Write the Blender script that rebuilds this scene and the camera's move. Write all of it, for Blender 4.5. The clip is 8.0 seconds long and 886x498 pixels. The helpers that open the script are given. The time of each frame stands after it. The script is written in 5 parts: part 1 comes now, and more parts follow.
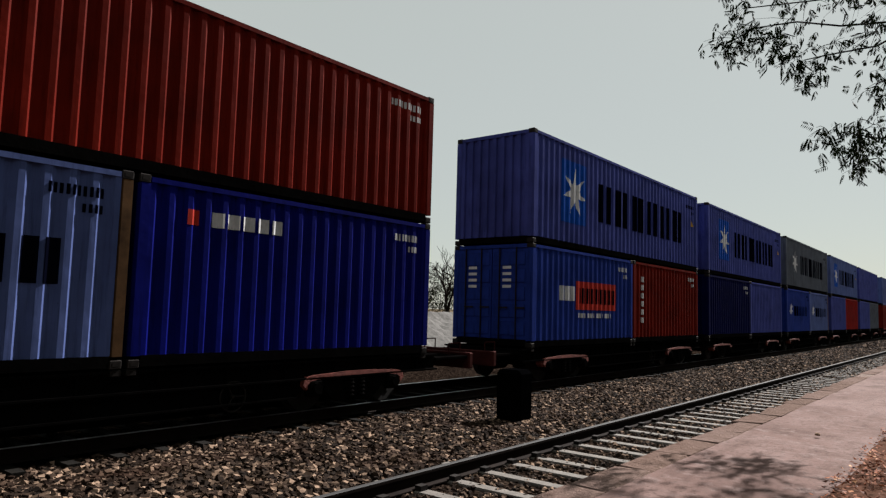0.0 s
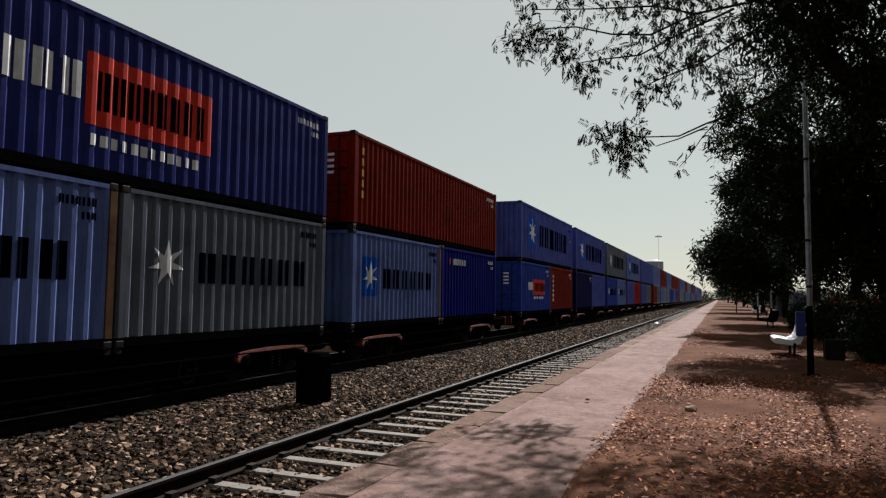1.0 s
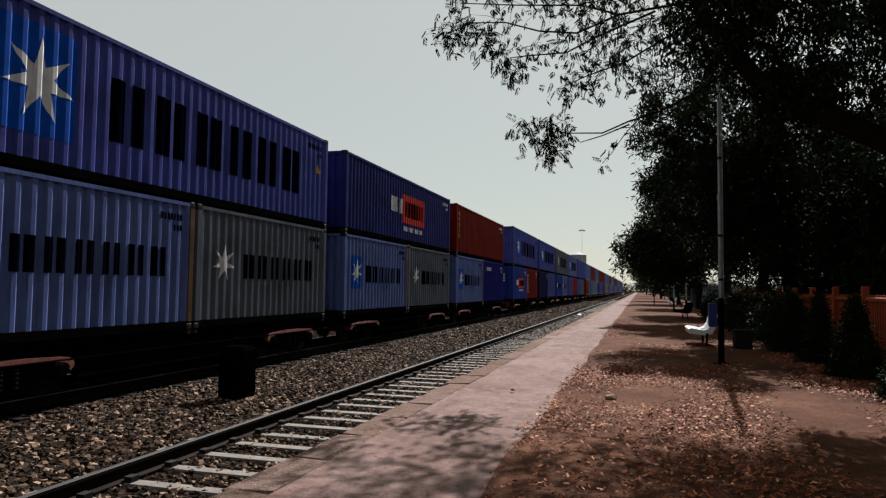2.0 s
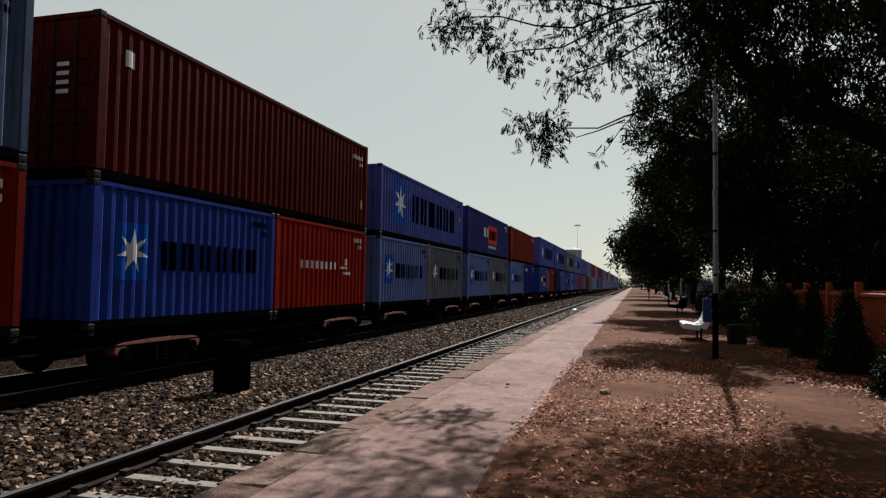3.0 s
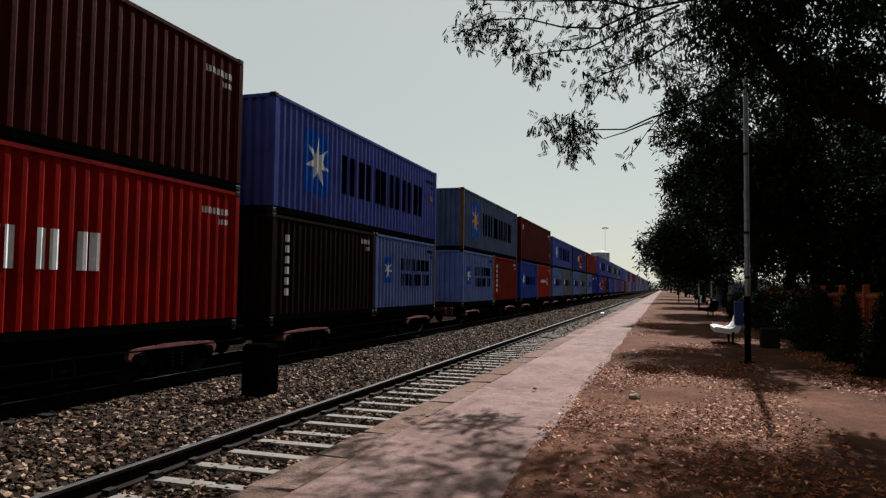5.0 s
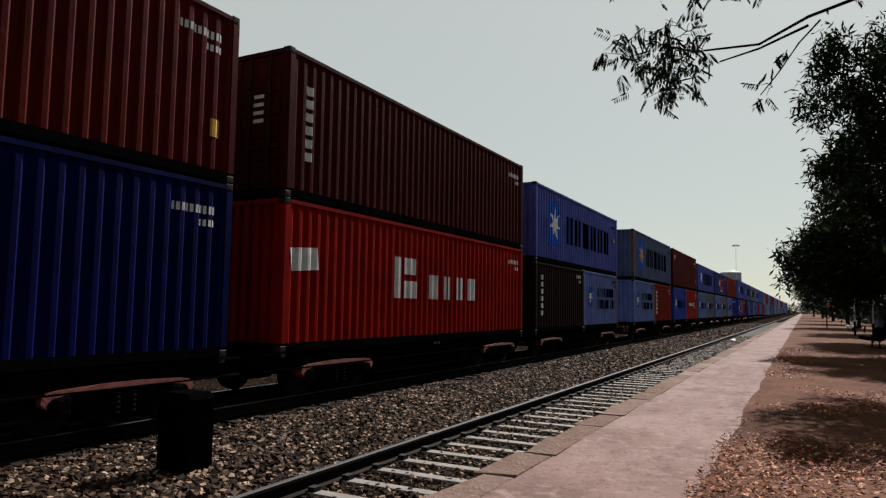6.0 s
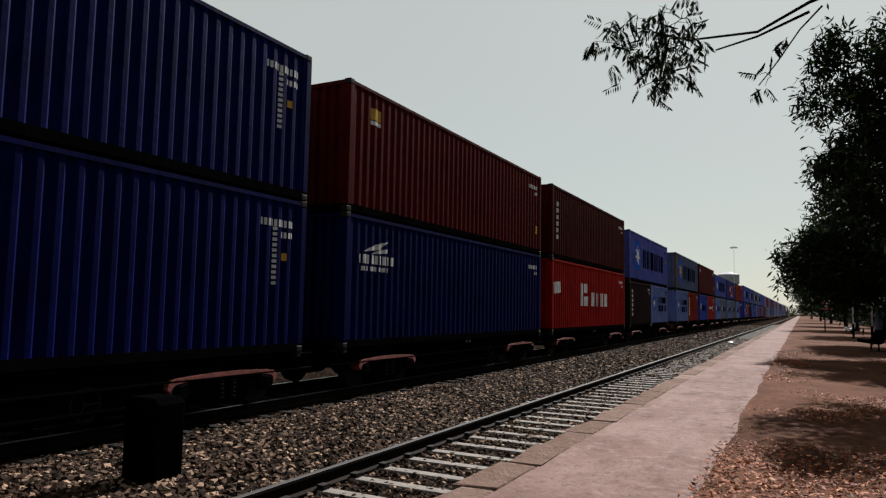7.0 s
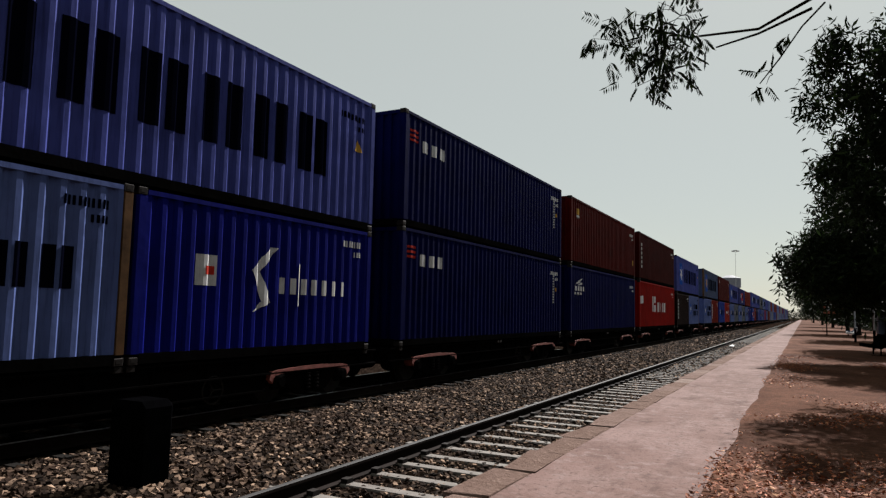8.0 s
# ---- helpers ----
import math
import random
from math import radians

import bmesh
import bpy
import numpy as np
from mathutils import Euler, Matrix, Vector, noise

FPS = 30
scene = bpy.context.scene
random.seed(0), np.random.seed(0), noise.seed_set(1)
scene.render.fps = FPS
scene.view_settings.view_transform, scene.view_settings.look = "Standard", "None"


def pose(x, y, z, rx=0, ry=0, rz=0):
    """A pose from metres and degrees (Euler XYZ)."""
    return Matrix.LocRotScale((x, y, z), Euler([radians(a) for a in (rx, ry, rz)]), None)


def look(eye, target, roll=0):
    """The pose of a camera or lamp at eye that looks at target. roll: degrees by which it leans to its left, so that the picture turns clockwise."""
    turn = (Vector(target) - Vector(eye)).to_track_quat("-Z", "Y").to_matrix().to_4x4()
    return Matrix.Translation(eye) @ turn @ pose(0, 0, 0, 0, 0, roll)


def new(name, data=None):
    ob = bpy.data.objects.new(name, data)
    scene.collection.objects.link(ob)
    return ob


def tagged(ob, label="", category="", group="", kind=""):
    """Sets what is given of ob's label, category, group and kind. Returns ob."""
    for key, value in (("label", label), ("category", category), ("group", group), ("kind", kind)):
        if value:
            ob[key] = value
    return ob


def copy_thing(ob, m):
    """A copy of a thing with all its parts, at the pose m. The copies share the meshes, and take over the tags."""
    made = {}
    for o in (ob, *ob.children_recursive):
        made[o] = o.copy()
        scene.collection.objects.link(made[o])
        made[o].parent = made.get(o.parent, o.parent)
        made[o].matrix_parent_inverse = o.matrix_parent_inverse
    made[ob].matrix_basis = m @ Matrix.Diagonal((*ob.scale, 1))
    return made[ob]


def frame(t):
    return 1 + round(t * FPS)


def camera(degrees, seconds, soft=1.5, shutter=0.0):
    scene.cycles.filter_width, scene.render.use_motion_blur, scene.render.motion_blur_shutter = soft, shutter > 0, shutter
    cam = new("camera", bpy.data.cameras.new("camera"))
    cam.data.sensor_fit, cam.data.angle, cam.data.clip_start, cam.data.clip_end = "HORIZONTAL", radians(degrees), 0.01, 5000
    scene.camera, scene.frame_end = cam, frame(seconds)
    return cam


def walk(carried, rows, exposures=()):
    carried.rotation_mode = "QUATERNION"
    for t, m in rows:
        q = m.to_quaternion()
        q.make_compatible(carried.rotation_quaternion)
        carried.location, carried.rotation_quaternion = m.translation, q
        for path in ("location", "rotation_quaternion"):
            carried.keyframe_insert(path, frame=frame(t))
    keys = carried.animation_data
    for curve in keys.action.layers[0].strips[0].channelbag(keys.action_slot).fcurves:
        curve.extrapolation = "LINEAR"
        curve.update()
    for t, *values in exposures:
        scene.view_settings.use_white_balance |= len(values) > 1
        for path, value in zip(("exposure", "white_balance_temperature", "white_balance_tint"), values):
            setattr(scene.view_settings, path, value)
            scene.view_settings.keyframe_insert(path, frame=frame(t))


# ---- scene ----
# ---------------- camera ----------------
# World: x right of the viewer, y along the railway, z up; rail tops at z = 0.
FOCAL = 1206.0            # focal length in units of a picture 1568 wide
cam = camera(math.degrees(2 * math.atan(784 / FOCAL)), 8.0, soft=1.3)
EYE_Z = 1.79
walk(cam, [
    (0, pose(0, 0, EYE_Z, 95.01, -1.6, 38.67)),
    (0.2, pose(0, 0, EYE_Z, 94.61, -1.15, 33.79)),
    (0.5, pose(0, 0, EYE_Z, 94.28, -0.75, 28.92)),
    (1, pose(0, 0, EYE_Z, 93.87, -0.65, 22.07)),
    (1.5, pose(0, 0, EYE_Z, 93.64, -0.56, 17.36)),
    (2.2, pose(0, 0, EYE_Z, 93.16, -0.75, 15.92)),
    (3, pose(0, 0, EYE_Z, 92.84, -0.85, 15.64)),
    (3.5, pose(0, 0, EYE_Z, 93.09, -0.48, 16.01)),
    (4, pose(0, 0, EYE_Z, 93.1, -0.61, 17.29)),
    (4.6, pose(0, 0, EYE_Z, 93.12, -0.65, 17.05)),
    (5.15, pose(0, 0.1, EYE_Z, 93.06, -0.72, 18.26)),
    (5.3, pose(-0.04, 0.62, EYE_Z, 93.06, -0.75, 19.19)),
    (5.5, pose(-0.15, 2.68, EYE_Z, 93.73, -0.62, 22.69)),
    (5.7, pose(-0.22, 3.75, EYE_Z, 94.13, -0.7, 24.71)),
    (6.0, pose(-0.28, 4.72, EYE_Z, 94.8, -0.87, 27.8)),
    (6.5, pose(-0.3, 5.12, EYE_Z, 94.85, -1.25, 27.98)),
    (7.0, pose(-0.3, 5.15, EYE_Z, 94.9, -1.05, 27.65)),
    (7.5, pose(-0.3, 5.16, EYE_Z, 94.87, -1.3, 27.2)),
    (8.0, pose(-0.3, 5.33, EYE_Z, 95.1, -1.28, 27.75)),
])

# ---------------- world, sun ----------------
SUN_EL, SUN_AZ = 40.0, -4.5        # degrees above the horizon; degrees to the left (+) of straight along the track
world = bpy.data.worlds.new("sky")
scene.world = world
world.use_nodes = True
wn = world.node_tree
wn.nodes.clear()
sky = wn.nodes.new("ShaderNodeTexSky")
sky.sky_type = "NISHITA"
sky.sun_disc = False
sky.sun_elevation = radians(SUN_EL)
sky.sun_rotation = radians(-SUN_AZ)
sky.air_density, sky.dust_density, sky.ozone_density = 1.0, 0.6, 1.0
sky_bg = wn.nodes.new("ShaderNodeBackground")
sky_bg.inputs["Strength"].default_value = 0.0067
haze_bg = wn.nodes.new("ShaderNodeBackground")
haze_bg.inputs["Color"].default_value = (0.95, 1.0, 0.91, 1)
haze_bg.inputs["Strength"].default_value = 0.185
sky_add = wn.nodes.new("ShaderNodeAddShader")
sky_out = wn.nodes.new("ShaderNodeOutputWorld")
wn.links.new(sky.outputs[0], sky_bg.inputs[0])
wn.links.new(sky_bg.outputs[0], sky_add.inputs[0])
wn.links.new(haze_bg.outputs[0], sky_add.inputs[1])
wn.links.new(sky_add.outputs[0], sky_out.inputs[0])

sun_data = bpy.data.lights.new("sun", "SUN")
sun_data.energy, sun_data.angle, sun_data.color = 5.0, radians(0.53), (1.0, 0.96, 0.93)
sun = new("sun", sun_data)
_e, _a = radians(SUN_EL), radians(SUN_AZ)
sun.matrix_world = look((-40 * math.sin(_a) * math.cos(_e), 40 * math.cos(_a) * math.cos(_e), 40 * math.sin(_e)), (0, 0, 0))
scene.view_settings.exposure = 1.4

# ---------------- materials ----------------


class Nodes:
    """A small builder for node materials."""

    def __init__(self, name, rough=0.6, metal=0.0, spec=0.5):
        self.mat = bpy.data.materials.new(name)
        self.mat.use_nodes = True
        self.t = self.mat.node_tree
        self.bsdf = self.t.nodes["Principled BSDF"]
        self.bsdf.inputs["Roughness"].default_value = rough
        self.bsdf.inputs["Metallic"].default_value = metal
        self.bsdf.inputs["Specular IOR Level"].default_value = spec
        self.coord = None

    def node(self, kind, **values):
        n = self.t.nodes.new(kind)
        for k, v in values.items():
            n.inputs[k].default_value = v
        return n

    def link(self, a, b):
        self.t.links.new(a, b)

    def place(self):
        if not self.coord:
            self.coord = self.t.nodes.new("ShaderNodeTexCoord")
        return self.coord.outputs["Object"]

    def noise(self, scale, detail=4.0, rough=0.6, stretch=None):
        n = self.node("ShaderNodeTexNoise", Scale=scale, Detail=detail, Roughness=rough)
        src = self.place()
        if stretch:
            m = self.node("ShaderNodeMapping")
            m.inputs["Scale"].default_value = stretch
            self.link(src, m.inputs[0])
            src = m.outputs[0]
        self.link(src, n.inputs["Vector"])
        return n.outputs["Fac"]

    def ramp(self, fac, stops):
        r = self.t.nodes.new("ShaderNodeValToRGB")
        els = r.color_ramp.elements
        while len(els) < len(stops):
            els.new(0.5)
        for e, (p, c) in zip(els, stops):
            e.position = p
            e.color = (*c, 1) if len(c) == 3 else c
        self.link(fac, r.inputs[0])
        return r.outputs[0]

    def mix(self, fac, a, b, mode="MIX"):
        m = self.t.nodes.new("ShaderNodeMix")
        m.data_type, m.blend_type = "RGBA", mode
        for sock, v in ((m.inputs[0], fac), (m.inputs[6], a), (m.inputs[7], b)):
            if isinstance(v, (int, float)):
                sock.default_value = v
            elif isinstance(v, tuple):
                sock.default_value = (*v, 1) if len(v) == 3 else v
            else:
                self.link(v, sock)
        return m.outputs[2]

    def color(self, v):
        if isinstance(v, tuple):
            self.bsdf.inputs["Base Color"].default_value = (*v, 1)
        else:
            self.link(v, self.bsdf.inputs["Base Color"])

    def bump(self, fac, strength, dist):
        b = self.node("ShaderNodeBump", Strength=strength, Distance=dist)
        self.link(fac, b.inputs["Height"])
        self.link(b.outputs[0], self.bsdf.inputs["Normal"])

    def random(self):
        return self.t.nodes.new("ShaderNodeObjectInfo").outputs["Random"]

    def island(self):
        return self.t.nodes.new("ShaderNodeNewGeometry").outputs["Random Per Island"]


def grey_mask(lo, hi):
    return [(lo, (0, 0, 0)), (hi, (1, 1, 1))]


def paint(name, rgb, rust=0.35, rough=0.5):
    """Weathered container paint: fading, vertical dirt streaks, rust specks."""
    m = Nodes(name, rough, spec=0.015)
    fade = m.noise(0.9, 4)
    base = m.mix(m.ramp(fade, grey_mask(0.3, 0.75)), tuple(c * 0.72 for c in rgb), tuple(min(1, c * 1.3) for c in rgb))
    streak = m.noise(5.0, 5, 0.7, (1.0, 3.0, 0.18))
    base = m.mix(m.ramp(streak, grey_mask(0.52, 0.78)), base, tuple(c * 0.4 for c in rgb))
    spot = m.noise(7.0, 8, 0.75)
    base = m.mix(m.ramp(spot, grey_mask(0.74 - 0.12 * rust, 0.80)), base, (0.022, 0.008, 0.0035))
    m.color(base)
    m.link(m.ramp(streak, [(0.3, (rough, rough, rough)), (0.8, (0.8, 0.8, 0.8))]), m.bsdf.inputs["Roughness"])
    m.bump(m.noise(2.3, 3), 0.25, 0.03)
    return m.mat


def plain(name, rgb, rough=0.6, metal=0.0, var=0.25, scale=3.0, bump=0.0, spec=0.25):
    m = Nodes(name, rough, metal, spec)
    f = m.noise(scale, 6, 0.65)
    m.color(m.mix(m.ramp(f, grey_mask(0.3, 0.7)), tuple(c * (1 - var) for c in rgb), tuple(min(1, c * (1 + var)) for c in rgb)))
    if bump:
        m.bump(m.noise(scale * 6, 5), bump, 0.02)
    return m.mat


PAINT = {
    "steel_blue": paint("steel_blue_paint", (0.036, 0.045, 0.180)),
    "pale_blue": paint("pale_blue_paint", (0.062, 0.086, 0.210)),
    "grey": paint("grey_paint", (0.062, 0.070, 0.088), 0.6),
    "blue_grey": paint("blue_grey_paint", (0.036, 0.050, 0.098), 0.6),
    "light_grey": paint("haze_grey_paint", (0.105, 0.118, 0.150)),
    "blue": paint("blue_paint", (0.012, 0.027, 0.165)),
    "navy": paint("navy_paint", (0.0011, 0.0022, 0.034)),
    "deep_blue": paint("deep_blue_paint", (0.0026, 0.0042, 0.095)),
    "slate": paint("slate_paint", (0.0135, 0.017, 0.090)),
    "red": paint("red_paint", (0.150, 0.0030, 0.0016), 0.2),
    "orange": paint("orange_red_paint", (0.15, 0.0065, 0.0028)),
    "oxide": paint("red_oxide_paint", (0.042, 0.0024, 0.0016)),
    "rust": paint("rust_red_paint", (0.094, 0.0052, 0.0021)),
    "brown": paint("brown_paint", (0.028, 0.0022, 0.0015)),
    "dark_brown": paint("dark_brown_paint", (0.0080, 0.0026, 0.0022)),
}
WHITE = plain("white_marking", (0.3960, 0.3960, 0.4032), 0.7, spec=0.05)
DARK = plain("dark_marking", (0.0012, 0.0014, 0.004), 0.8, spec=0.0)
SKY_MARK = plain("sky_blue_marking", (0.003, 0.045, 0.26), 0.7, spec=0.02)
RED_MARK = plain("red_marking", (0.3240, 0.0216, 0.0130), 0.7, spec=0.05)
YELLOW_MARK = plain("yellow_marking", (0.3240, 0.1800, 0.0288), 0.7, spec=0.05)
# Near-black steel: grime, plus the shade below containers and wagons put into its colour.
GRIME_SHADE = plain("grimy_shaded_black_steel", (0.0025, 0.0023, 0.0023), 0.85, 0.0, 0.4, 2.0, 0.2, spec=0.0)
CASTING = plain("worn_casting_steel", (0.0130, 0.0108, 0.0101), 0.75, 0.2, 0.4, 6.0, spec=0.05)
RUSTY = plain("rusty_post_steel", (0.060, 0.032, 0.015), 0.7, 0.1, 0.5, 4.0, spec=0.03)
BEAM = plain("dull_red_beam_steel", (0.035, 0.009, 0.008), 0.8, 0.0, 0.4, 4.0, spec=0.02)
BOGIE = plain("red_brown_bogie_steel", (0.15, 0.040, 0.032), 0.7, 0.0, 0.5, 5.0, 0.3)
WHEEL = plain("wheel_steel", (0.0050, 0.0043, 0.0043), 0.7, 0.3, 0.3, 5.0)
RAIL_SIDE = plain("rusted_rail_steel", (0.010, 0.007, 0.006), 0.85, 0.0, 0.4, 3.0, spec=0.03)
RAIL_WORN = plain("bright_worn_rail_steel", (0.42, 0.42, 0.45), 0.35, 0.9, 0.15, 3.0)
RAIL_TOP = plain("polished_rail_steel", (0.030, 0.029, 0.029), 0.75, 0.0, 0.15, 3.0, spec=0.12)
# Sleeper concrete darkened for the far track: shade under the train as colour.
CONCRETE_SHADED = plain("shaded_sleeper_concrete", (0.0058, 0.0050, 0.0043), 0.9, 0, 0.4, 5.0, 0.4, spec=0.05)
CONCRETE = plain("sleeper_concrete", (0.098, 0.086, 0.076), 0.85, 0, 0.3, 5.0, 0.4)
BLACK = plain("black_painted_steel", (0.0010, 0.0010, 0.0012), 0.92, 0.0, 0.4, 4.0, spec=0.0)
GALV = plain("galvanised_pole_steel", (0.2376, 0.2448, 0.2736), 0.5, 0.5, 0.25, 5.0)
BENCH_WHITE = plain("white_bench_plastic", (0.5184, 0.5184, 0.5328), 0.4, 0, 0.1)
BIN_BLUE = plain("blue_box_paint", (0.0086, 0.0180, 0.1152), 0.45)
KIOSK = plain("blue_grey_sheet_metal", (0.0936, 0.1224, 0.1872), 0.55, 0.1)
FENCE_ORANGE = plain("orange_painted_fence", (0.2448, 0.0396, 0.0058), 0.6, 0, 0.35, 3.0)
SIGN_RED = plain("faded_red_sign", (0.2520, 0.0720, 0.0432), 0.6)
MAST = plain("grey_mast_steel", (0.4320, 0.4392, 0.4464), 0.5, 0.4)
TANK = plain("grey_tank_concrete", (0.1584, 0.1656, 0.1944), 0.8, 0, 0.2, 0.5)
WALL_GREY = plain("weathered_wall", (0.2520, 0.2160, 0.1872), 0.9, 0, 0.2, 0.8)


def ground_material():
    m = Nodes("dry_field_earth", 1.0, spec=0.0)
    c = m.ramp(m.noise(0.08, 6), [(0.3, (0.0788, 0.0591, 0.0394)), (0.55, (0.1063, 0.0827, 0.0551)), (0.75, (0.0591, 0.0551, 0.0276))])
    m.color(m.mix(m.ramp(m.noise(1.7, 6), grey_mask(0.4, 0.7)), c, (0.0630, 0.0473, 0.0335)))
    m.bump(m.noise(6, 6), 0.5, 0.08)
    return m.mat


def dirt_material():
    m = Nodes("platform_dirt", 1.0, spec=0.03)
    c = m.ramp(m.noise(0.55, 6, 0.65), [(0.30, (0.0275, 0.0109, 0.0066)), (0.5, (0.0676, 0.0291, 0.0177)), (0.72, (0.1178, 0.0575, 0.0367))])
    c = m.mix(m.ramp(m.noise(9, 6, 0.7), grey_mask(0.45, 0.72)), c, (0.0301, 0.0142, 0.0080))
    m.color(m.mix(m.ramp(m.noise(60, 3), grey_mask(0.62, 0.7)), c, (0.1203, 0.0750, 0.0551)))
    m.bump(m.noise(30, 6), 0.6, 0.03)
    return m.mat


def paving_material():
    m = Nodes("platform_paving", 0.9, spec=0.05)
    c = m.ramp(m.noise(0.7, 6, 0.6), [(0.28, (0.076, 0.045, 0.039)), (0.48, (0.120, 0.075, 0.066)), (0.7, (0.156, 0.106, 0.097))])
    c = m.mix(m.ramp(m.noise(2.2, 8, 0.75), grey_mask(0.50, 0.72)), c, (0.062, 0.037, 0.030))
    c = m.mix(m.ramp(m.noise(3.5, 7, 0.7, (1.0, 0.25, 1.0)), grey_mask(0.52, 0.78)), c, (0.048, 0.028, 0.023))
    c = m.mix(m.ramp(m.noise(5.5, 8, 0.8), grey_mask(0.52, 0.60)), c, (0.158, 0.112, 0.104))
    m.color(m.mix(m.ramp(m.noise(22, 5, 0.7), grey_mask(0.52, 0.68)), c, (0.056, 0.035, 0.029)))
    m.bump(m.noise(40, 6), 0.5, 0.015)
    return m.mat


def coping_material():
    m = Nodes("coping_stone", 0.95, spec=0.02)
    r = m.ramp(m.random(), [(0.0, (0.100, 0.066, 0.054)), (0.5, (0.118, 0.079, 0.066)), (0.85, (0.135, 0.094, 0.082)), (1.0, (0.175, 0.135, 0.120))])
    c = m.mix(m.ramp(m.noise(2.5, 8, 0.75), grey_mask(0.46, 0.70)), r, (0.066, 0.040, 0.029))
    c = m.mix(m.ramp(m.noise(6.0, 8, 0.8), grey_mask(0.54, 0.62)), c, (0.170, 0.120, 0.100))
    m.color(m.mix(m.ramp(m.noise(14, 6, 0.7), grey_mask(0.54, 0.72)), c, (0.040, 0.025, 0.018)))
    m.bump(m.noise(12, 7, 0.7), 0.8, 0.05)
    return m.mat


def stone_material():
    m = Nodes("ballast_stone", 0.95, spec=0.05)
    c = m.ramp(m.island(), [(0.0, (0.0046, 0.0031, 0.0023)), (0.45, (0.0152, 0.0097, 0.0068)), (0.75, (0.0569, 0.0371, 0.0261)), (1.0, (0.2578, 0.1751, 0.1245))])
    m.color(m.mix(m.ramp(m.noise(1.1, 4), grey_mask(0.45, 0.9)), c, (0.0283, 0.0138, 0.0087)))
    return m.mat


def ballast_bed_material():
    m = Nodes("ballast_bed", 1.0, spec=0.0)
    v = m.node("ShaderNodeTexVoronoi", Scale=16.0)
    m.link(m.place(), v.inputs["Vector"])
    sep = m.t.nodes.new("ShaderNodeSeparateColor")
    m.link(v.outputs["Color"], sep.inputs[0])
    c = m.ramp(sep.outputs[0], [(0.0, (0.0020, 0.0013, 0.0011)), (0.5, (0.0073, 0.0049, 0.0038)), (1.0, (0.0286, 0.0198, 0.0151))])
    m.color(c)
    m.bump(v.outputs["Distance"], 1.0, 0.05)
    return m.mat


def litter_material():
    m = Nodes("dry_leaf", 0.8, spec=0.25)
    m.color(m.ramp(m.island(), [(0.0, (0.0494, 0.0112, 0.0032)), (0.4, (0.1680, 0.0397, 0.0098)), (0.9, (0.2767, 0.0750, 0.0197)), (1.0, (0.4940, 0.2549, 0.1258))]))
    return m.mat


def leaf_material(name, dark, light):
    m = Nodes(name, 0.75, spec=0.06)
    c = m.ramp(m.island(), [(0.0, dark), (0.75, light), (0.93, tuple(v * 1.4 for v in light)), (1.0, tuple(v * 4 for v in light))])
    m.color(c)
    tr = m.t.nodes.new("ShaderNodeBsdfTranslucent")
    m.link(c, tr.inputs[0])
    mixer = m.t.nodes.new("ShaderNodeMixShader")
    mixer.inputs[0].default_value = 0.08
    m.link(m.bsdf.outputs[0], mixer.inputs[1])
    m.link(tr.outputs[0], mixer.inputs[2])
    m.link(mixer.outputs[0], m.t.nodes["Material Output"].inputs[0])
    return m.mat


def bark_material():
    m = Nodes("bark", 1.0, spec=0.03)
    f = m.noise(6, 6, 0.7, (1, 1, 0.25))
    m.color(m.ramp(f, [(0.3, (0.0036, 0.0027, 0.0021)), (0.7, (0.0135, 0.0099, 0.0078))]))
    m.bump(f, 0.8, 0.03)
    return m.mat


GROUND, DIRT, PAVING, COPING = ground_material(), dirt_material(), paving_material(), coping_material()
STONE, BED, LITTER, BARK = stone_material(), ballast_bed_material(), litter_material(), bark_material()
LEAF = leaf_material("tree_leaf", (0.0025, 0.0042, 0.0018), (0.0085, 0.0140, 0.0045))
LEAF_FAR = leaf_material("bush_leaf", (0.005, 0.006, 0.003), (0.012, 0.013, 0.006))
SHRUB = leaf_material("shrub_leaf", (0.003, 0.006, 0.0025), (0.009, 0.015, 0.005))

# ---------------- mesh helpers ----------------


def mesh_of(bm, name="mesh", smooth=False):
    me = bpy.data.meshes.new(name)
    bmesh.ops.recalc_face_normals(bm, faces=bm.faces)
    bm.to_mesh(me)
    bm.free()
    if smooth:
        me.polygons.foreach_set("use_smooth", [True] * len(me.polygons))
    return me


def raw_mesh(verts, faces, name="mesh"):
    me = bpy.data.meshes.new(name)
    me.from_pydata([tuple(v) for v in verts], [], [tuple(f) for f in faces])
    me.update()
    return me


def box(bm, x0, x1, y0, y1, z0, z1, bevel=0.0):
    r = bmesh.ops.create_cube(bm, size=1.0)
    for v in r["verts"]:
        v.co = Vector(((x0 + x1) / 2 + v.co.x * (x1 - x0), (y0 + y1) / 2 + v.co.y * (y1 - y0), (z0 + z1) / 2 + v.co.z * (z1 - z0)))
    if bevel:
        edges = list({e for v in r["verts"] for e in v.link_edges})
        bmesh.ops.bevel(bm, geom=edges, offset=bevel, segments=1, affect="EDGES")
    return r["verts"]


def rod(bm, a, b, ra, rb=None, seg=10):
    a, b = Vector(a), Vector(b)
    d = b - a
    r = bmesh.ops.create_cone(bm, cap_ends=True, segments=seg, radius1=ra, radius2=ra if rb is None else rb, depth=d.length)
    m = Matrix.Translation((a + b) / 2) @ d.to_track_quat("Z", "Y").to_matrix().to_4x4()
    bmesh.ops.transform(bm, matrix=m, verts=r["verts"])


